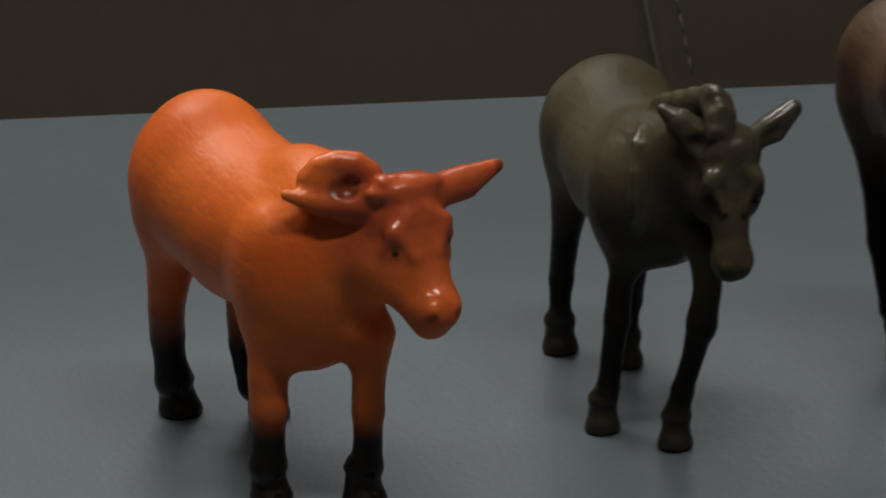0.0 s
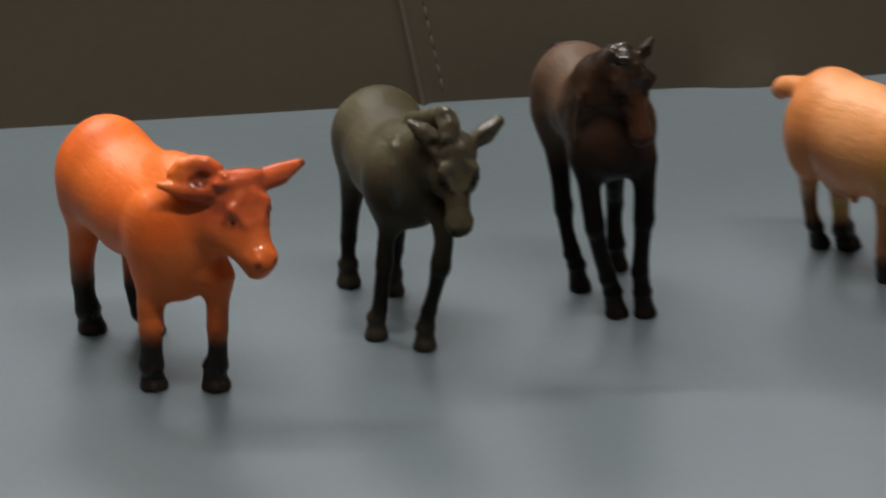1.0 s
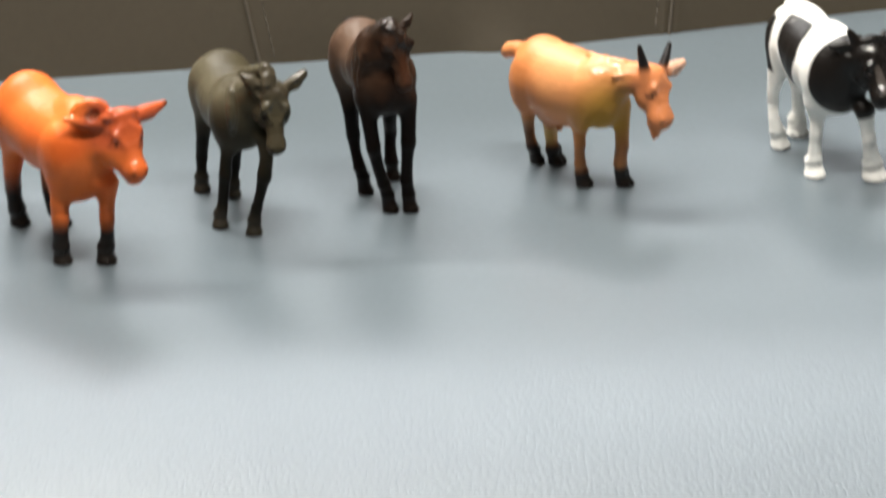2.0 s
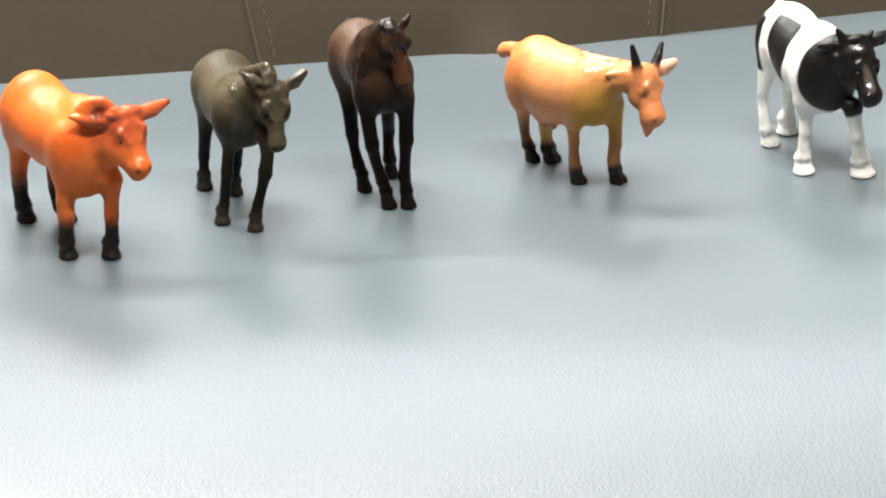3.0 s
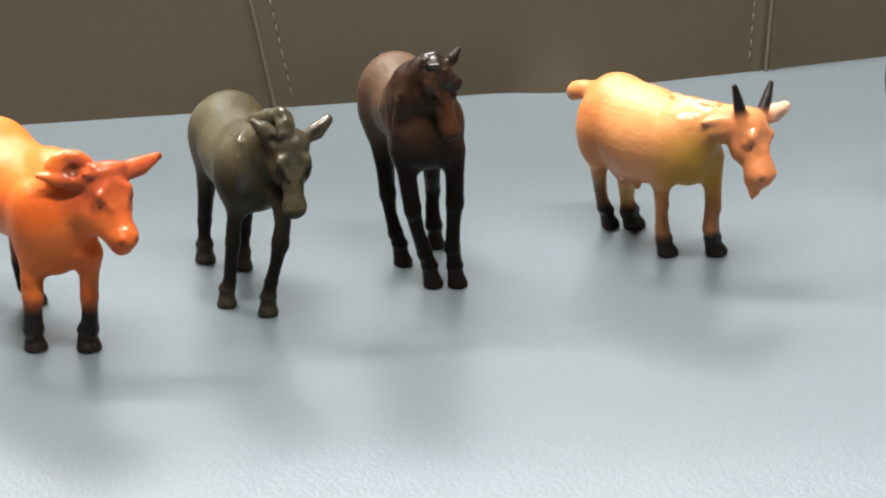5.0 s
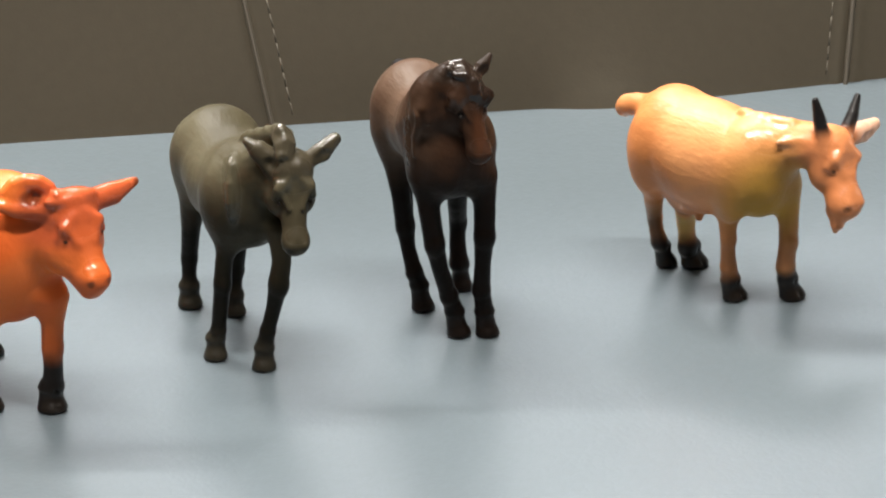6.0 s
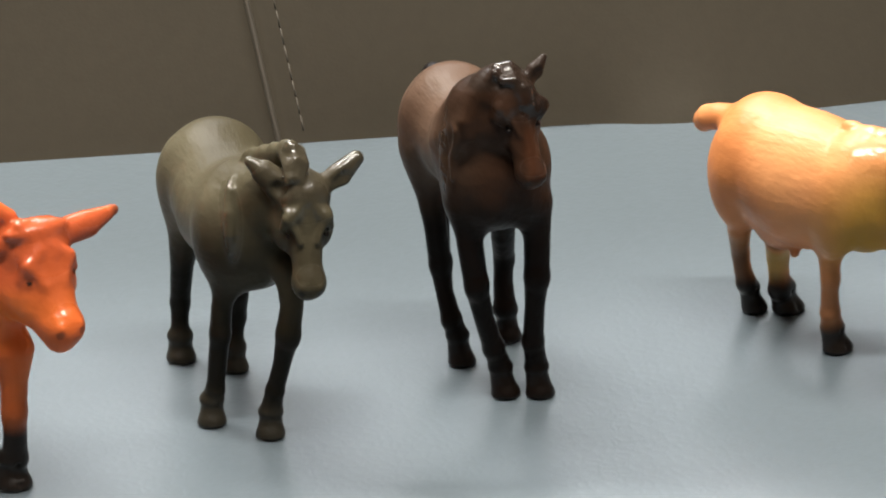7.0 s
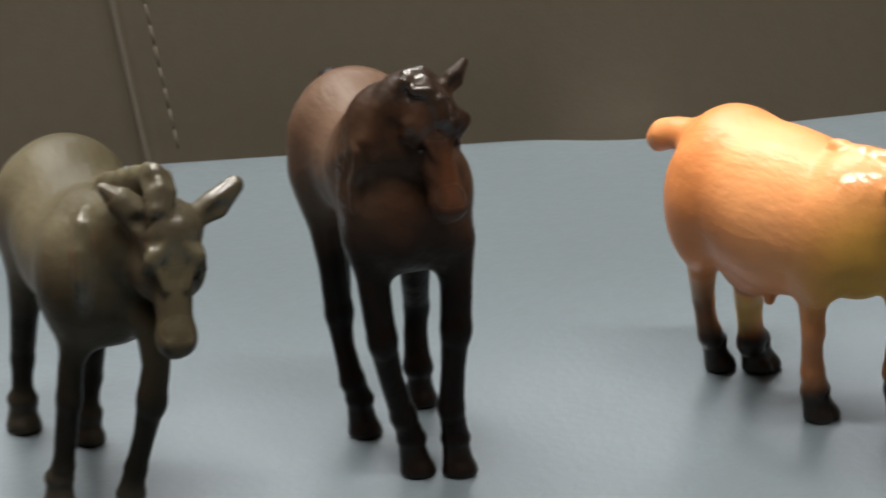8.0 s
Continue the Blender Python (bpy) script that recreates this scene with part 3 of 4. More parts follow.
def donkey():
    f = Form(*BOX, 0.0016)
    f.nostril_tone = 0.15
    f.limb((-0.013, 0.0026, 0.0390, 0.0092), (-0.002, 0.0030, 0.0372, 0.0099), (0.009, 0.0035, 0.0375, 0.0092), k=0.003)
    f.lump((-0.0145, 0.0026, 0.0396), (0.0085, 0.0090, 0.0092), 0.003)
    f.lump((-0.0150, -0.0030, 0.0370), (0.0055, 0.0040, 0.0080), 0.0025)
    f.lump((0.0110, 0.0042, 0.0368), (0.0072, 0.0094, 0.0100), 0.003)
    f.lump((0.0100, -0.0025, 0.0370), (0.0046, 0.0032, 0.0085), 0.0012, (0, 10, 0))
    f.limb((0.0080, 0.0042, 0.0415, 0.0086), (0.0145, 0.0074, 0.0450, 0.0068), (0.0185, 0.0100, 0.0472, 0.0050), k=0.003)
    eyes = face(f, (0.0215, 0.0112, 0.0482), (0.0293, 0.0105, 0.0324), 0.0050, 0.0026, 0.84, 0.95, 1.10, 0.8, 0.0, 0.32, 0.0006, 0.92)
    for side in (-1, 1):
        f.lump((0.0250, 0.0112 + 0.0026 * side, 0.0456 - 0.0002 * side), (0.0021, 0.0018, 0.0017), 0.0006)
    for z in (0.0470, 0.0456, 0.0442):
        f.cut((0.0278 + 0.3 * (0.0456 - z), 0.0112, z), 0.0009, 0.0010)
    f.limb((0.0216, 0.0088, 0.0474, 0.0023), (0.0209, 0.0070, 0.0500, 0.0026), (0.0198, 0.0048, 0.0521, 0.0022), (0.0188, 0.0024, 0.0541, 0.0009), k=0.0008)
    f.cut((0.0236, 0.0064, 0.0502), 0.0014, 0.0009)
    ear(f, (0.0208, 0.0146, 0.0488), (0.0198, 0.0182, 0.0502), (0.0188, 0.0212, 0.0524), 0.0022, 0.66)
    for i in range(9):
        u = i / 8
        f.lump((0.0085 + 0.0112 * u, 0.0046 + 0.0052 * u, 0.0496 + 0.0056 * u + 0.0003 * (i % 2)), (0.0017, 0.0016, 0.0023), 0.0008, (0, -15, 25))
    for i in range(5):
        f.limb((0.0188, 0.0084 + 0.0008 * i, 0.0560 - 0.0005 * abs(i - 2), 0.0008), (0.0222, 0.0084 + 0.0008 * i, 0.0548 - 0.0006 * abs(i - 2), 0.0008),
               (0.0243, 0.0080 + 0.0006 * i, 0.0514 + 0.0008 * (i % 2), 0.0005), k=0.0006)
    f.shine.append(((0.0220, 0.0100, 0.0545), (0.0040, 0.0026, 0.0050)))
    f.shine += [((0.0188, 0.0024, 0.0541), (0.0026, 0.0026, 0.0022)), ((0.0192, 0.0206, 0.0524), (0.0030, 0.0040, 0.0032)), ((0.0165, -0.0006, 0.0425), (0.0070, 0.0018, 0.0080))]
    f.limb(*((f.front(y, z) + 0.0001, y, z, r) for y, z, r in ((0.0006, 0.0486, 0.0005), (0.0000, 0.0472, 0.0010), (-0.0007, 0.0437, 0.0012), (-0.0010, 0.0400, 0.0011), (-0.0010, 0.0370, 0.0005))), k=0.0005)
    f.limb((-0.0225, 0.0028, 0.0440, 0.0016), (-0.0250, 0.0028, 0.0320, 0.0014), (-0.0250, 0.0028, 0.0220, 0.0020), k=0.0012)
    hoofed(f, ((0.0120, -0.0001, 0.0305, 0.0029), (0.0115, -0.0017, 0.0224, 0.0018), (0.0115, -0.0021, 0.0174, 0.0018), (0.0110, -0.0026, 0.0115, 0.0017), (0.0105, -0.0030, 0.0064, 0.0016)), (0.0105, -0.0038, 0.0024), 0.0043, False, 1.08, 0.80)
    hoofed(f, ((0.0188, 0.0093, 0.0310, 0.0028), (0.0200, 0.0091, 0.0245, 0.0020), (0.0202, 0.0083, 0.0196, 0.0021), (0.0196, 0.0072, 0.0138, 0.0016), (0.0188, 0.0060, 0.0085, 0.0016)), (0.0188, 0.0050, 0.0024), 0.0043, False, 1.08, 0.80)
    hoofed(f, ((-0.0147, -0.0021, 0.0364, 0.0040), (-0.0162, -0.0027, 0.0266, 0.0031), (-0.0184, -0.0031, 0.0176, 0.0020), (-0.0204, -0.0032, 0.0107, 0.0017), (-0.0200, -0.0034, 0.0070, 0.0016), (-0.0196, -0.0034, 0.0039, 0.0018)), (-0.0192, -0.0035, 0.0025), 0.0043, False, 1.08, 0.80)
    hoofed(f, ((-0.0088, 0.0055, 0.0291, 0.0033), (-0.0113, 0.0058, 0.0149, 0.0017), (-0.0130, 0.0056, 0.0099, 0.0016), (-0.0126, 0.0052, 0.0068, 0.0015), (-0.0122, 0.0050, 0.0037, 0.0017)), (-0.0118, 0.0049, 0.0022), 0.0043, False, 1.08, 0.80)

    def paint(x, y, z):
        w = wobble(x, y, z, 170, 5)
        c = mix((0.094, 0.083, 0.053), (0.058, 0.049, 0.029), step(w, 0.1, 0.9))
        # Lower chest darkened: its shade is put into the coat colour.
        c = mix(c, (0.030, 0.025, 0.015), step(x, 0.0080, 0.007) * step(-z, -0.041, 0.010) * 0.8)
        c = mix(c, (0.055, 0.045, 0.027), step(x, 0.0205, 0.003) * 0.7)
        c = mix(c, (0.0100, 0.0078, 0.0050), step(-(z + 0.001 * w), -0.025, 0.014))
        c = mix(c, (0.028, 0.024, 0.017), step(-z, -0.0066, 0.0030) * 0.8)
        c = mix(c, (0.045, 0.036, 0.024), step(x, 0.0185, 0.003) * step(z, 0.0480, 0.003) * 0.6)
        c = mix(c, (0.016, 0.012, 0.008), step(-ball(x, y, z, (0.0285, 0.0105, 0.0306), (0.0050, 0.0050, 0.0016)), -1, 0.6) * 0.8)
        # Eye socket shade, painted as a soft dark patch around each eye.
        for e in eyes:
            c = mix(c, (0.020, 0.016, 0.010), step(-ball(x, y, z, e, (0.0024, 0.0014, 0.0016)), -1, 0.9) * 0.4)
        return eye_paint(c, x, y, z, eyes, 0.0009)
    return f, paint


def orange_cow():
    f = Form(*BOX, 0.0006)
    f.limb((-0.014, -0.002, 0.0386, 0.0112), (-0.002, 0.0000, 0.0364, 0.0118), (0.011, 0.0018, 0.0372, 0.0112), k=0.003)
    f.lump((-0.0165, -0.0022, 0.0412), (0.0086, 0.0096, 0.0104), 0.003)
    f.lump((-0.0170, -0.0078, 0.0370), (0.0060, 0.0040, 0.0090), 0.003)
    f.lump((0.0145, 0.0012, 0.0330), (0.0072, 0.0100, 0.0130), 0.003)
    f.lump((0.0120, -0.0060, 0.0350), (0.0055, 0.0040, 0.0100), 0.002, (0, 8, 0))
    f.lump((0.0095, 0.0028, 0.0470), (0.0080, 0.0048, 0.0042), 0.003)
    f.limb((0.0120, 0.0040, 0.0415, 0.0082), (0.0190, 0.0078, 0.0435, 0.0064), (0.0225, 0.0098, 0.0442, 0.0056), k=0.003)
    f.limb((0.0185, 0.0058, 0.0370, 0.0050), (0.0190, 0.0045, 0.0280, 0.0030), k=0.003)
    eyes = face(f, (0.0245, 0.0102, 0.0458), (0.0350, 0.0110, 0.0334), 0.0060, 0.0031, 1.04, 0.60, 1.10, 0.7, 0.05, 0.15, 0.0018)
    f.lump((0.0256, 0.0098, 0.0500), (0.0026, 0.0058, 0.0018), 0.0015)
    f.limb((0.0245, 0.0146, 0.0478, 0.0025), (0.0230, 0.0205, 0.0477, 0.0025), (0.0218, 0.0262, 0.0487, 0.0010), k=0.0012)
    f.limb((0.0235, 0.0050, 0.0478, 0.0024), (0.0208, -0.0006, 0.0480, 0.0019), (0.0188, -0.0052, 0.0494, 0.0008), k=0.0010)
    arc = [radians(195 - 33 * i) for i in range(7)]
    f.limb(*((0.0202 + 0.0020 * math.cos(a), 0.0026 + 0.0042 * math.cos(a), 0.0497 + 0.0036 * math.sin(a), 0.0018) for a in arc), k=0.0012)
    f.lump((0.0200, 0.0024, 0.0498), (0.0020, 0.0044, 0.0034), 0.0010)
    f.shine += [((0.0200, 0.0014, 0.0520), (0.0045, 0.0075, 0.0040)), ((0.0250, 0.0085, 0.0512), (0.0040, 0.0080, 0.0026)), ((0.0230, 0.0190, 0.0490), (0.0030, 0.0060, 0.0024))]
    f.cut((0.0230, 0.0024, 0.0503), 0.0014, 0.0008)
    for i in range(5):
        f.lump((0.0255 - 0.0004 * i, 0.0066 + 0.0016 * i, 0.0514 - 0.0003 * i), (0.0014, 0.0011, 0.0010), 0.0007)
    f.limb((0.0265, 0.0082, 0.0392, 0.0044), (0.0332, 0.0104, 0.0326, 0.0026), k=0.0015)
    f.limb((0.0190, 0.0068, 0.0400, 0.0064), (0.0245, 0.0088, 0.0385, 0.0052), k=0.003)
    f.limb((-0.0235, -0.002, 0.0455, 0.0017), (-0.0258, -0.002, 0.0320, 0.0014), (-0.0256, -0.002, 0.0200, 0.0020), k=0.0012)
    hoofed(f, ((0.0130, -0.0045, 0.0255, 0.0038), (0.0134, -0.0056, 0.0197, 0.0029), (0.0136, -0.0057, 0.0145, 0.0026), (0.0133, -0.0056, 0.0099, 0.0024), (0.0130, -0.0055, 0.0053, 0.0026)), (0.0130, -0.0051, 0.0029), 0.0048, True)
    hoofed(f, ((0.0201, 0.0071, 0.0254, 0.0038), (0.0205, 0.0069, 0.0194, 0.0024), (0.0207, 0.0066, 0.0142, 0.0022), (0.0204, 0.0068, 0.0096, 0.0021), (0.0201, 0.0067, 0.0051, 0.0023)), (0.0201, 0.0063, 0.0030), 0.0048, True)
    hoofed(f, ((-0.0172, -0.0067, 0.0319, 0.0046), (-0.0182, -0.0067, 0.0248, 0.0035), (-0.0202, -0.0065, 0.0175, 0.0027), (-0.0224, -0.0055, 0.0119, 0.0024), (-0.0220, -0.0053, 0.0085, 0.0024), (-0.0214, -0.0050, 0.0050, 0.0026)), (-0.0212, -0.0041, 0.0030), 0.0048, True)
    hoofed(f, ((-0.0096, 0.0019, 0.0256, 0.0038), (-0.0126, 0.0025, 0.0172, 0.0026), (-0.0148, 0.0034, 0.0118, 0.0022), (-0.0144, 0.0038, 0.0082, 0.0022), (-0.0138, 0.0045, 0.0052, 0.0023)), (-0.0136, 0.0067, 0.0028), 0.0048, True)

    def paint(x, y, z):
        w = wobble(x, y, z, 170, 8)
        c = mix((0.82, 0.180, 0.034), (0.72, 0.128, 0.022), step(w, 0.1, 0.9))
        c = mix(c, (0.50, 0.092, 0.030), step(x, 0.0215, 0.005) * step(z, 0.0400, 0.006))
        # Ear hollow's shade, painted in as a dark brown dab.
        c = mix(c, (0.06, 0.02, 0.012), step(-ball(x, y, z, (0.0220, 0.0022, 0.0502), (0.0022, 0.0024, 0.0018)), -1, 0.6) * 0.7)
        c = mix(c, (0.30, 0.070, 0.018), step(-z, -0.019, 0.014) * 0.7)
        c = mix(c, (0.60, 0.120, 0.030), step(x, 0.031, 0.004) * 0.6)
        c = mix(c, (0.05, 0.018, 0.010), step(-x, 0.008, 0.004) * step(-(z + 0.0015 * w), -0.0165, 0.012) * 0.9)
        c = mix(c, (0.0110, 0.0070, 0.0050), step(-(z + 0.0014 * w), -0.0115, 0.0040))
        c = mix(c, (0.03, 0.02, 0.015), step(y, 0.0256, 0.0014) * 0.6)
        return eye_paint(c, x, y, z, eyes, 0.0006)
    return f, paint


def goat():
    f = Form(*BOX, 0.0006)
    f.limb((-0.010, -0.0003, 0.0330, 0.0100), (0.000, -0.0006, 0.0318, 0.0106), (0.010, -0.0002, 0.0326, 0.0100), k=0.003)
    f.lump((-0.0010, -0.0004, 0.0308), (0.0150, 0.0108, 0.0124), 0.003)
    f.lump((-0.0125, 0.0004, 0.0340), (0.0088, 0.0086, 0.0098), 0.003)
    f.lump((-0.0140, -0.0060, 0.0300), (0.0060, 0.0038, 0.0090), 0.0022)
    f.lump((0.0140, 0.0002, 0.0322), (0.0078, 0.0086, 0.0112), 0.003)
    f.lump((0.0120, -0.0066, 0.0300), (0.0050, 0.0032, 0.0092), 0.0018, (0, 8, 0))
    f.lump((-0.0060, -0.0012, 0.0215), (0.0058, 0.0050, 0.0048), 0.0026)
    f.limb((-0.0015, -0.0034, 0.0190, 0.0011), (-0.0010, -0.0038, 0.0178, 0.0009), k=0.0008)
    f.limb((-0.0035, 0.0010, 0.0190, 0.0011), (-0.0032, 0.0010, 0.0178, 0.0009), k=0.0008)
    f.limb((0.0145, 0.0003, 0.0362, 0.0072), (0.0215, 0.0024, 0.0386, 0.0054), (0.0275, 0.0050, 0.0392, 0.0046), k=0.003)
    eyes = face(f, (0.0298, 0.0068, 0.0392), (0.0360, 0.0042, 0.0268), 0.0050, 0.0035, 1.02, 0.75, 1.08, 0.8, 0.02, 0.16, 0.0016)
    f.limb((0.0346, 0.0032, 0.0252, 0.0022), (0.0346, 0.0028, 0.0236, 0.0016), (0.0342, 0.0026, 0.0218, 0.0006), k=0.0010)
    f.limb((0.0298, 0.0034, 0.0415, 0.0019), (0.0293, 0.0025, 0.0468, 0.0014), (0.0286, 0.0020, 0.0506, 0.0008), k=0.0008)
    f.limb((0.0298, 0.0108, 0.0402, 0.0018), (0.0293, 0.0137, 0.0438, 0.0014), (0.0286, 0.0160, 0.0470, 0.0008), k=0.0008)
    ear(f, (0.0285, 0.0126, 0.0382), (0.0275, 0.0190, 0.0376), (0.0265, 0.0240, 0.0374), 0.0024, 0.6)
    f.limb((0.0275, 0.0028, 0.0406, 0.0013), (0.0250, 0.0002, 0.0411, 0.0012), (0.0224, -0.0034, 0.0412, 0.0006), k=0.0010)
    # shaggy collar over the shoulders
    for i in range(12):
        u = i / 11
        a = radians(-75 + 130 * (1 - u))
        f.limb((0.0125 + 0.003 * math.sin(5 * u), 0.0072 * math.sin(a) - 0.001, 0.0332 + 0.0072 * math.cos(a), 0.0012),
               (0.0165 + 0.003 * math.sin(5 * u), 0.0082 * math.sin(a) - 0.001, 0.0318 + 0.0080 * math.cos(a), 0.0007), k=0.0007)
    f.shine += [((0.016, 0.001, 0.040), (0.0115, 0.0045, 0.0045)), ((0.0200, -0.0040, 0.0405), (0.0095, 0.0035, 0.0022))]
    for i in range(13):
        u = i / 12
        f.lump((0.0085 + 0.0165 * u, 0.0004 + 0.0030 * u - 0.0010 * math.sin(3.1 * u), 0.0432 - 0.0014 * u + 0.0006 * math.sin(i * 2.1)), (0.0015, 0.0012, 0.0011 + 0.0003 * math.sin(i * 3.7)), 0.0006)
    for i in range(6):
        f.lump((0.0105 + 0.0022 * i, 0.0002 + 0.0004 * i, 0.0432 + 0.0001 * i), (0.0016, 0.0013, 0.0010), 0.0007)
    f.limb((-0.0185, -0.0010, 0.0382, 0.0027), (-0.0225, -0.0012, 0.0379, 0.0024), (-0.0252, -0.0012, 0.0370, 0.0024), (-0.0262, -0.0010, 0.0362, 0.0022), k=0.0012)
    hoofed(f, ((0.0078, -0.0025, 0.0263, 0.0039), (0.0084, -0.0045, 0.0182, 0.0020), (0.0086, -0.0047, 0.0151, 0.0017), (0.0082, -0.0043, 0.0116, 0.0017), (0.0078, -0.0037, 0.0081, 0.0018)), (0.0078, -0.0017, 0.0026), 0.0043, True, 1.06, 0.78)
    hoofed(f, ((0.0176, 0.0048, 0.0263, 0.0033), (0.0182, 0.0049, 0.0175, 0.0022), (0.0184, 0.0045, 0.0139, 0.0020), (0.0180, 0.0045, 0.0112, 0.0021), (0.0176, 0.0046, 0.0078, 0.0021)), (0.0176, 0.0066, 0.0027), 0.0043, True, 1.06, 0.78)
    hoofed(f, ((-0.0134, -0.0048, 0.0304, 0.0043), (-0.0144, -0.0040, 0.0237, 0.0032), (-0.0154, -0.0033, 0.0181, 0.0022), (-0.0176, -0.0007, 0.0118, 0.0016), (-0.0172, -0.0004, 0.0086, 0.0017), (-0.0168, 0.0000, 0.0060, 0.0018)), (-0.0164, 0.0019, 0.0022), 0.0043, True, 1.06, 0.78)
    hoofed(f, ((-0.0084, -0.0002, 0.0212, 0.0031), (-0.0104, 0.0015, 0.0156, 0.0022), (-0.0126, 0.0042, 0.0108, 0.0020), (-0.0122, 0.0043, 0.0070, 0.0020), (-0.0118, 0.0042, 0.0046, 0.0022)), (-0.0114, 0.0058, 0.0028), 0.0043, True, 1.06, 0.78)

    def paint(x, y, z):
        w = wobble(x, y, z, 170, 4)
        c = mix((0.69, 0.296, 0.116), (0.62, 0.222, 0.072), step(w, 0.0, 0.9))
        c = mix(c, (0.42, 0.25, 0.024), step(-ball(x, y, z, (0.019, -0.001, 0.027), (0.011, 0.012, 0.011)), -1, 1.0) * 0.8)
        c = mix(c, (0.55, 0.40, 0.12), step(-ball(x, y, z, (-0.0125, 0.003, 0.012), (0.0035, 0.0035, 0.006)), -1, 0.6) * 0.7)
        c = mix(c, (0.10, 0.046, 0.022), step(-z, -0.0172, 0.012) * (0.45 + 0.45 * step(-x, 0.004, 0.006)) * step(-ball(x, y, z, (-0.0125, 0.003, 0.012), (0.0045, 0.0045, 0.008)) * -1, 1, 0.4))
        c = mix(c, (0.0110, 0.0065, 0.0042), step(-(z + 0.0024 * w), -0.0060, 0.0036))
        c = mix(c, (0.64, 0.215, 0.085), step(x, 0.0270, 0.003) * 0.7)
        c = mix(c, (0.80, 0.50, 0.36), step(y, 0.0150, 0.004) * 0.8)
        c = mix(c, (0.010, 0.008, 0.008), np.maximum(step(z, 0.0436, 0.0030) * step(-y, -0.0050, 0.0008), step(z, 0.0415, 0.0030) * step(y, 0.0096, 0.0010)) * step(x, 0.0272, 0.001))
        return eye_paint(c, x, y, z, eyes, 0.0005)
    return f, paint


def pied_cow():
    f = Form(*BOX, 0.0011)
    f.limb((-0.014, 0.0018, 0.0358, 0.0100), (-0.002, 0.0012, 0.0340, 0.0110), (0.011, 0.0008, 0.0345, 0.0106), k=0.003)
    f.lump((-0.0170, 0.0012, 0.0370), (0.0082, 0.0092, 0.0100), 0.003)
    f.lump((-0.0175, -0.0042, 0.0340), (0.0058, 0.0038, 0.0085), 0.0025)
    f.lump((0.0140, 0.0000, 0.0325), (0.0074, 0.0098, 0.0116), 0.003)
    f.lump((0.0110, -0.0068, 0.0335), (0.0052, 0.0036, 0.0095), 0.002, (0, 8, 0))
    f.lump((0.0060, 0.0016, 0.0435), (0.0075, 0.0056, 0.0048), 0.003)
    f.lump((-0.0085, -0.0005, 0.0250), (0.0050, 0.0048, 0.0044), 0.0025)
    f.limb((0.0135, 0.0010, 0.0392, 0.0084), (0.0190, 0.0030, 0.0415, 0.0066), (0.0220, 0.0045, 0.0422, 0.0056), k=0.003)
    eyes = face(f, (0.0240, 0.0064, 0.0426), (0.0338, 0.0056, 0.0308), 0.0052, 0.0032, 1.0, 0.8, 1.12)
    ear(f, (0.0220, 0.0016, 0.0458), (0.0205, -0.0018, 0.0460), (0.0190, -0.0052, 0.0462), 0.0021)
    ear(f, (0.0228, 0.0105, 0.0452), (0.0215, 0.0150, 0.0456), (0.0200, 0.0200, 0.0464), 0.0023)
    f.limb((0.0225, 0.0026, 0.0462, 0.0018), (0.0216, 0.0002, 0.0502, 0.0012), (0.0214, -0.0004, 0.0512, 0.0008), k=0.001)
    f.limb((0.0232, 0.0088, 0.0465, 0.0015), (0.0226, 0.0112, 0.0488, 0.0008), k=0.001)
    f.lump((0.0238, 0.0058, 0.0482), (0.0018, 0.0032, 0.0013), 0.0010)
    f.limb((-0.0240, 0.0025, 0.0435, 0.0018), (-0.0266, 0.0025, 0.0320, 0.0015), (-0.0262, 0.0025, 0.0200, 0.0020), k=0.0012)
    f.lump((-0.0230, 0.0022, 0.0440), (0.0022, 0.0015, 0.0013), 0.0012)
    hoofed(f, ((0.0112, -0.0061, 0.0235, 0.0037), (0.0116, -0.0063, 0.0180, 0.0021), (0.0118, -0.0067, 0.0140, 0.0019), (0.0115, -0.0068, 0.0095, 0.0020), (0.0112, -0.0068, 0.0056, 0.0023)), (0.0112, -0.0068, 0.0032), 0.0046, True, 1.0, 0.76)
    hoofed(f, ((0.0223, 0.0049, 0.0232, 0.0033), (0.0227, 0.0055, 0.0176, 0.0021), (0.0229, 0.0060, 0.0137, 0.0021), (0.0226, 0.0068, 0.0092, 0.0024), (0.0223, 0.0076, 0.0051, 0.0028)), (0.0223, 0.0084, 0.0038), 0.0046, True, 1.0, 0.76)
    hoofed(f, ((-0.0157, -0.0049, 0.0329, 0.0038), (-0.0159, -0.0062, 0.0245, 0.0030), (-0.0163, -0.0074, 0.0179, 0.0018), (-0.0169, -0.0071, 0.0138, 0.0016), (-0.0155, -0.0074, 0.0096, 0.0018), (-0.0149, -0.0069, 0.0056, 0.0022)), (-0.0147, -0.0056, 0.0029), 0.0046, True, 1.0, 0.76)
    hoofed(f, ((-0.0169, 0.0018, 0.0234, 0.0033), (-0.0199, 0.0035, 0.0143, 0.0022), (-0.0221, 0.0046, 0.0094, 0.0020), (-0.0217, 0.0044, 0.0063, 0.0021), (-0.0211, 0.0041, 0.0037, 0.0023)), (-0.0209, 0.0036, 0.0033), 0.0046, True, 1.0, 0.76)

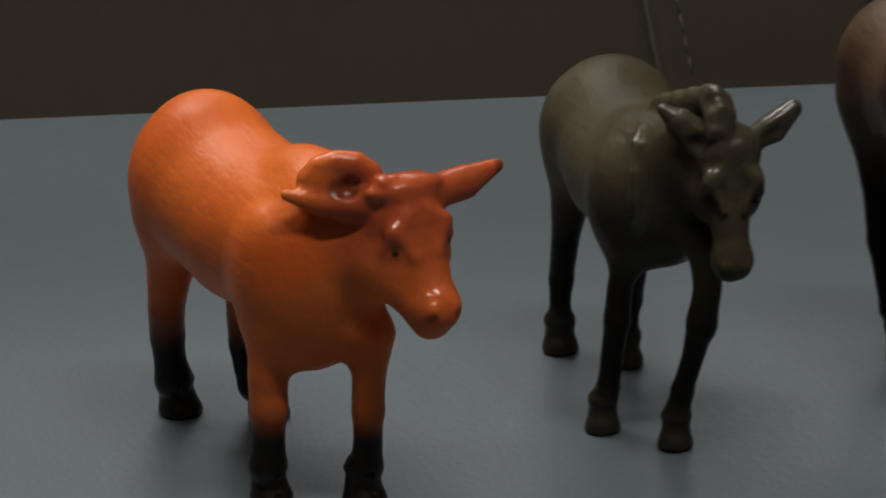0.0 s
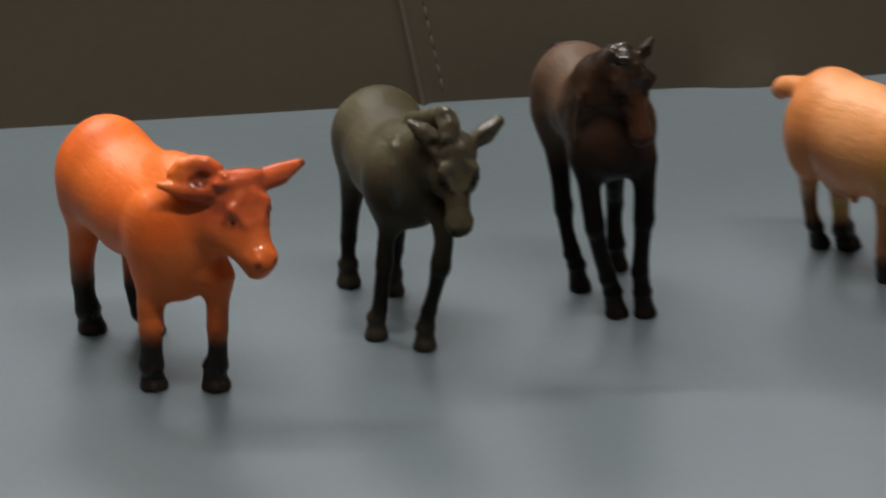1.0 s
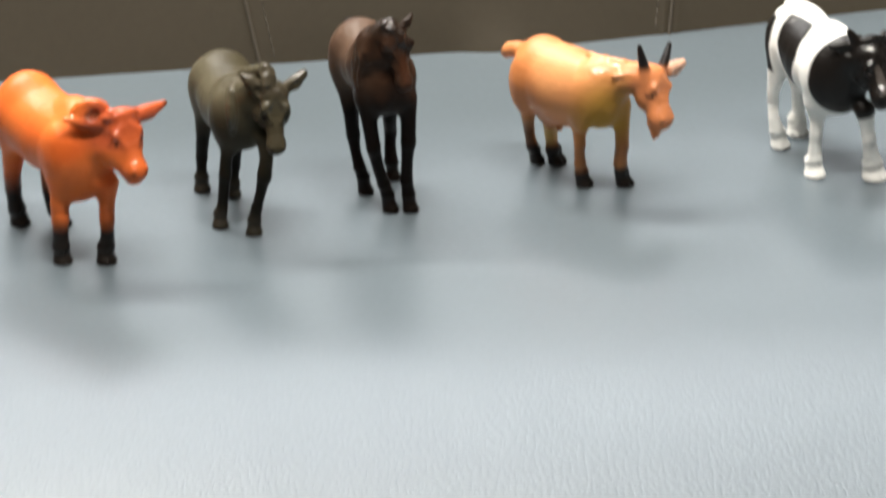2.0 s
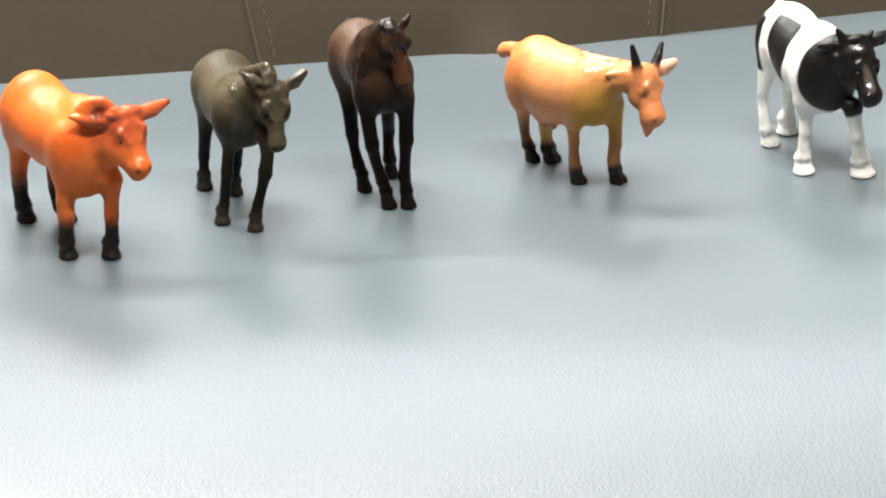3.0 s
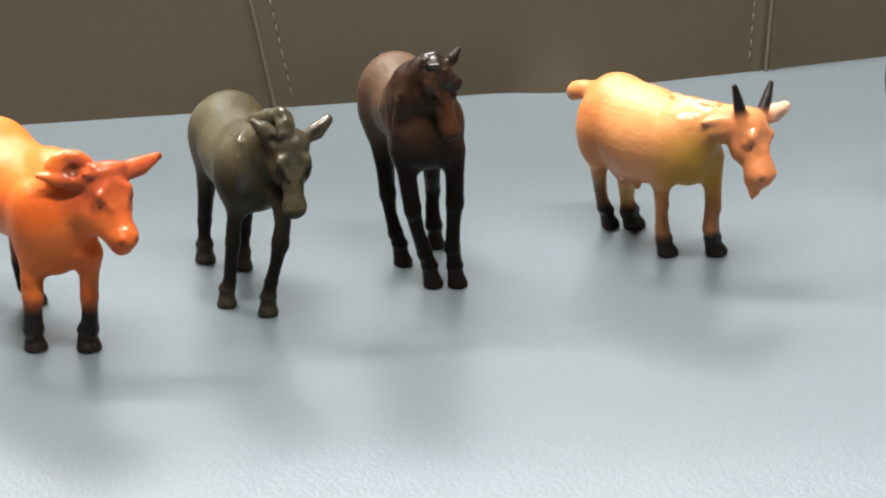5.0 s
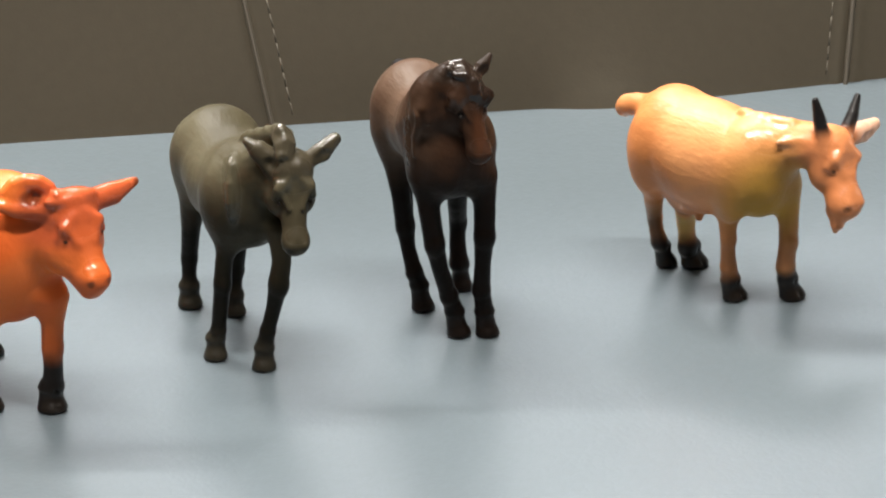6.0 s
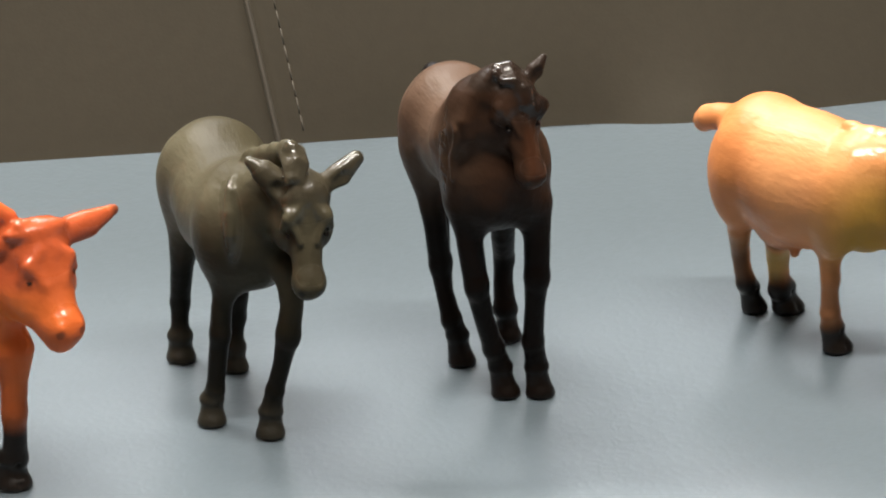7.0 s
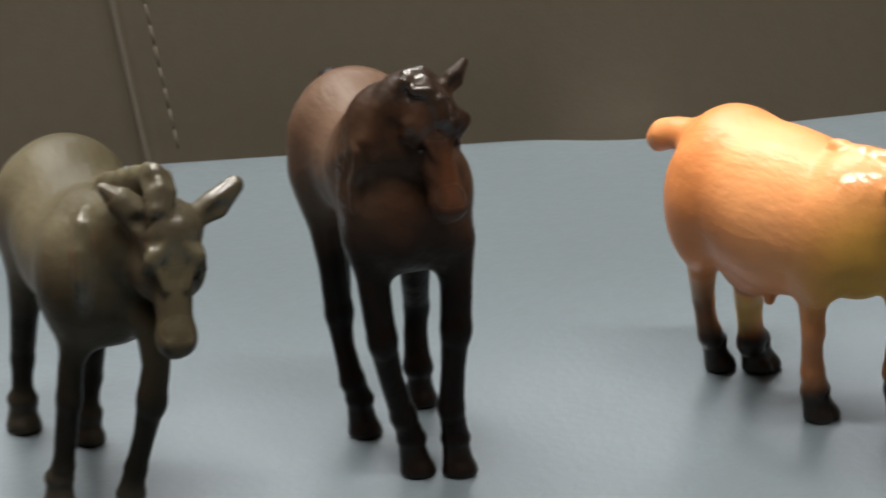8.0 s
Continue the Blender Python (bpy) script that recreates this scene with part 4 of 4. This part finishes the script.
    def paint(x, y, z):
        w = wobble(x, y, z, 200, 6)
        white, black = (0.93, 0.92, 0.88), (0.009, 0.007, 0.006)
        c = np.tile(np.array(white), (len(x), 1))
        front = step(-ball(x - 0.15 * (z - 0.034), y, z, (0.0235, 0.002, 0.0385), (0.0132, 0.021, 0.0164)), -1 - 0.05 * w, 0.08)
        front = np.maximum(front, step(x, 0.0215, 0.001) * step(z, 0.024, 0.001))
        front = np.maximum(front, step(x, 0.0165, 0.001) * step(z, 0.0425, 0.001))
        saddle = step(-np.abs(x + 0.22 * (z - 0.04) + 0.0050) / (0.0070 * np.clip((z - 0.0255) / 0.012, 0.0, 1.0) + 1e-5), -1 - 0.05 * w, 0.10) * step(-z - 0.25 * y, -0.0450, 0.0008)
        rear = step(-x + 0.0008 * w - 0.12 * (z - 0.035), 0.0150, 0.0010) * step(z, 0.0270, 0.0012) * step(-z, -0.0440, 0.001)
        c = mix(c, black, np.maximum(np.maximum(front, saddle), rear))
        c = mix(c, white, step(-x, 0.0205, 0.0008) * step(z, 0.0432, 0.0010))
        blaze = step(-ball(x, y, z, (0.0325, 0.0052, 0.0375), (0.005, 0.0014, 0.005)), -1, 0.3)
        c = mix(c, (0.20, 0.17, 0.15), blaze * 0.3)
        return eye_paint(c, x, y, z, eyes, 0.0005)
    return f, paint


GLOSS = painted("glossy_painted_plastic", 0.38, 0.30, 0.28)
SATIN = painted("satin_painted_plastic", 0.38, 0.42, 0.11)
for name, make, mat, spot, label, category in (
        ("toy_bull", orange_cow, GLOSS, (-0.0994, -0.0141, -61.9), "orange-brown plastic toy bull with black painted hooves on leather", "toy cow"),
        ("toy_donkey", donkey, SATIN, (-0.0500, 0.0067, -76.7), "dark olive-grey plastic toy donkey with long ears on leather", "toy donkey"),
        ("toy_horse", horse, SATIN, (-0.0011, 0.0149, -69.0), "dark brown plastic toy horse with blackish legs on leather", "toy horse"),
        ("toy_goat", goat, GLOSS, (0.0550, 0.0292, -42.1), "tan plastic toy goat with black horns and hooves", "toy goat"),
        ("toy_cow", pied_cow, GLOSS, (0.1311, 0.0403, -63.4), "black and white plastic toy cow standing on leather", "toy cow")):
    form, coat = make()
    x, y, turn = spot
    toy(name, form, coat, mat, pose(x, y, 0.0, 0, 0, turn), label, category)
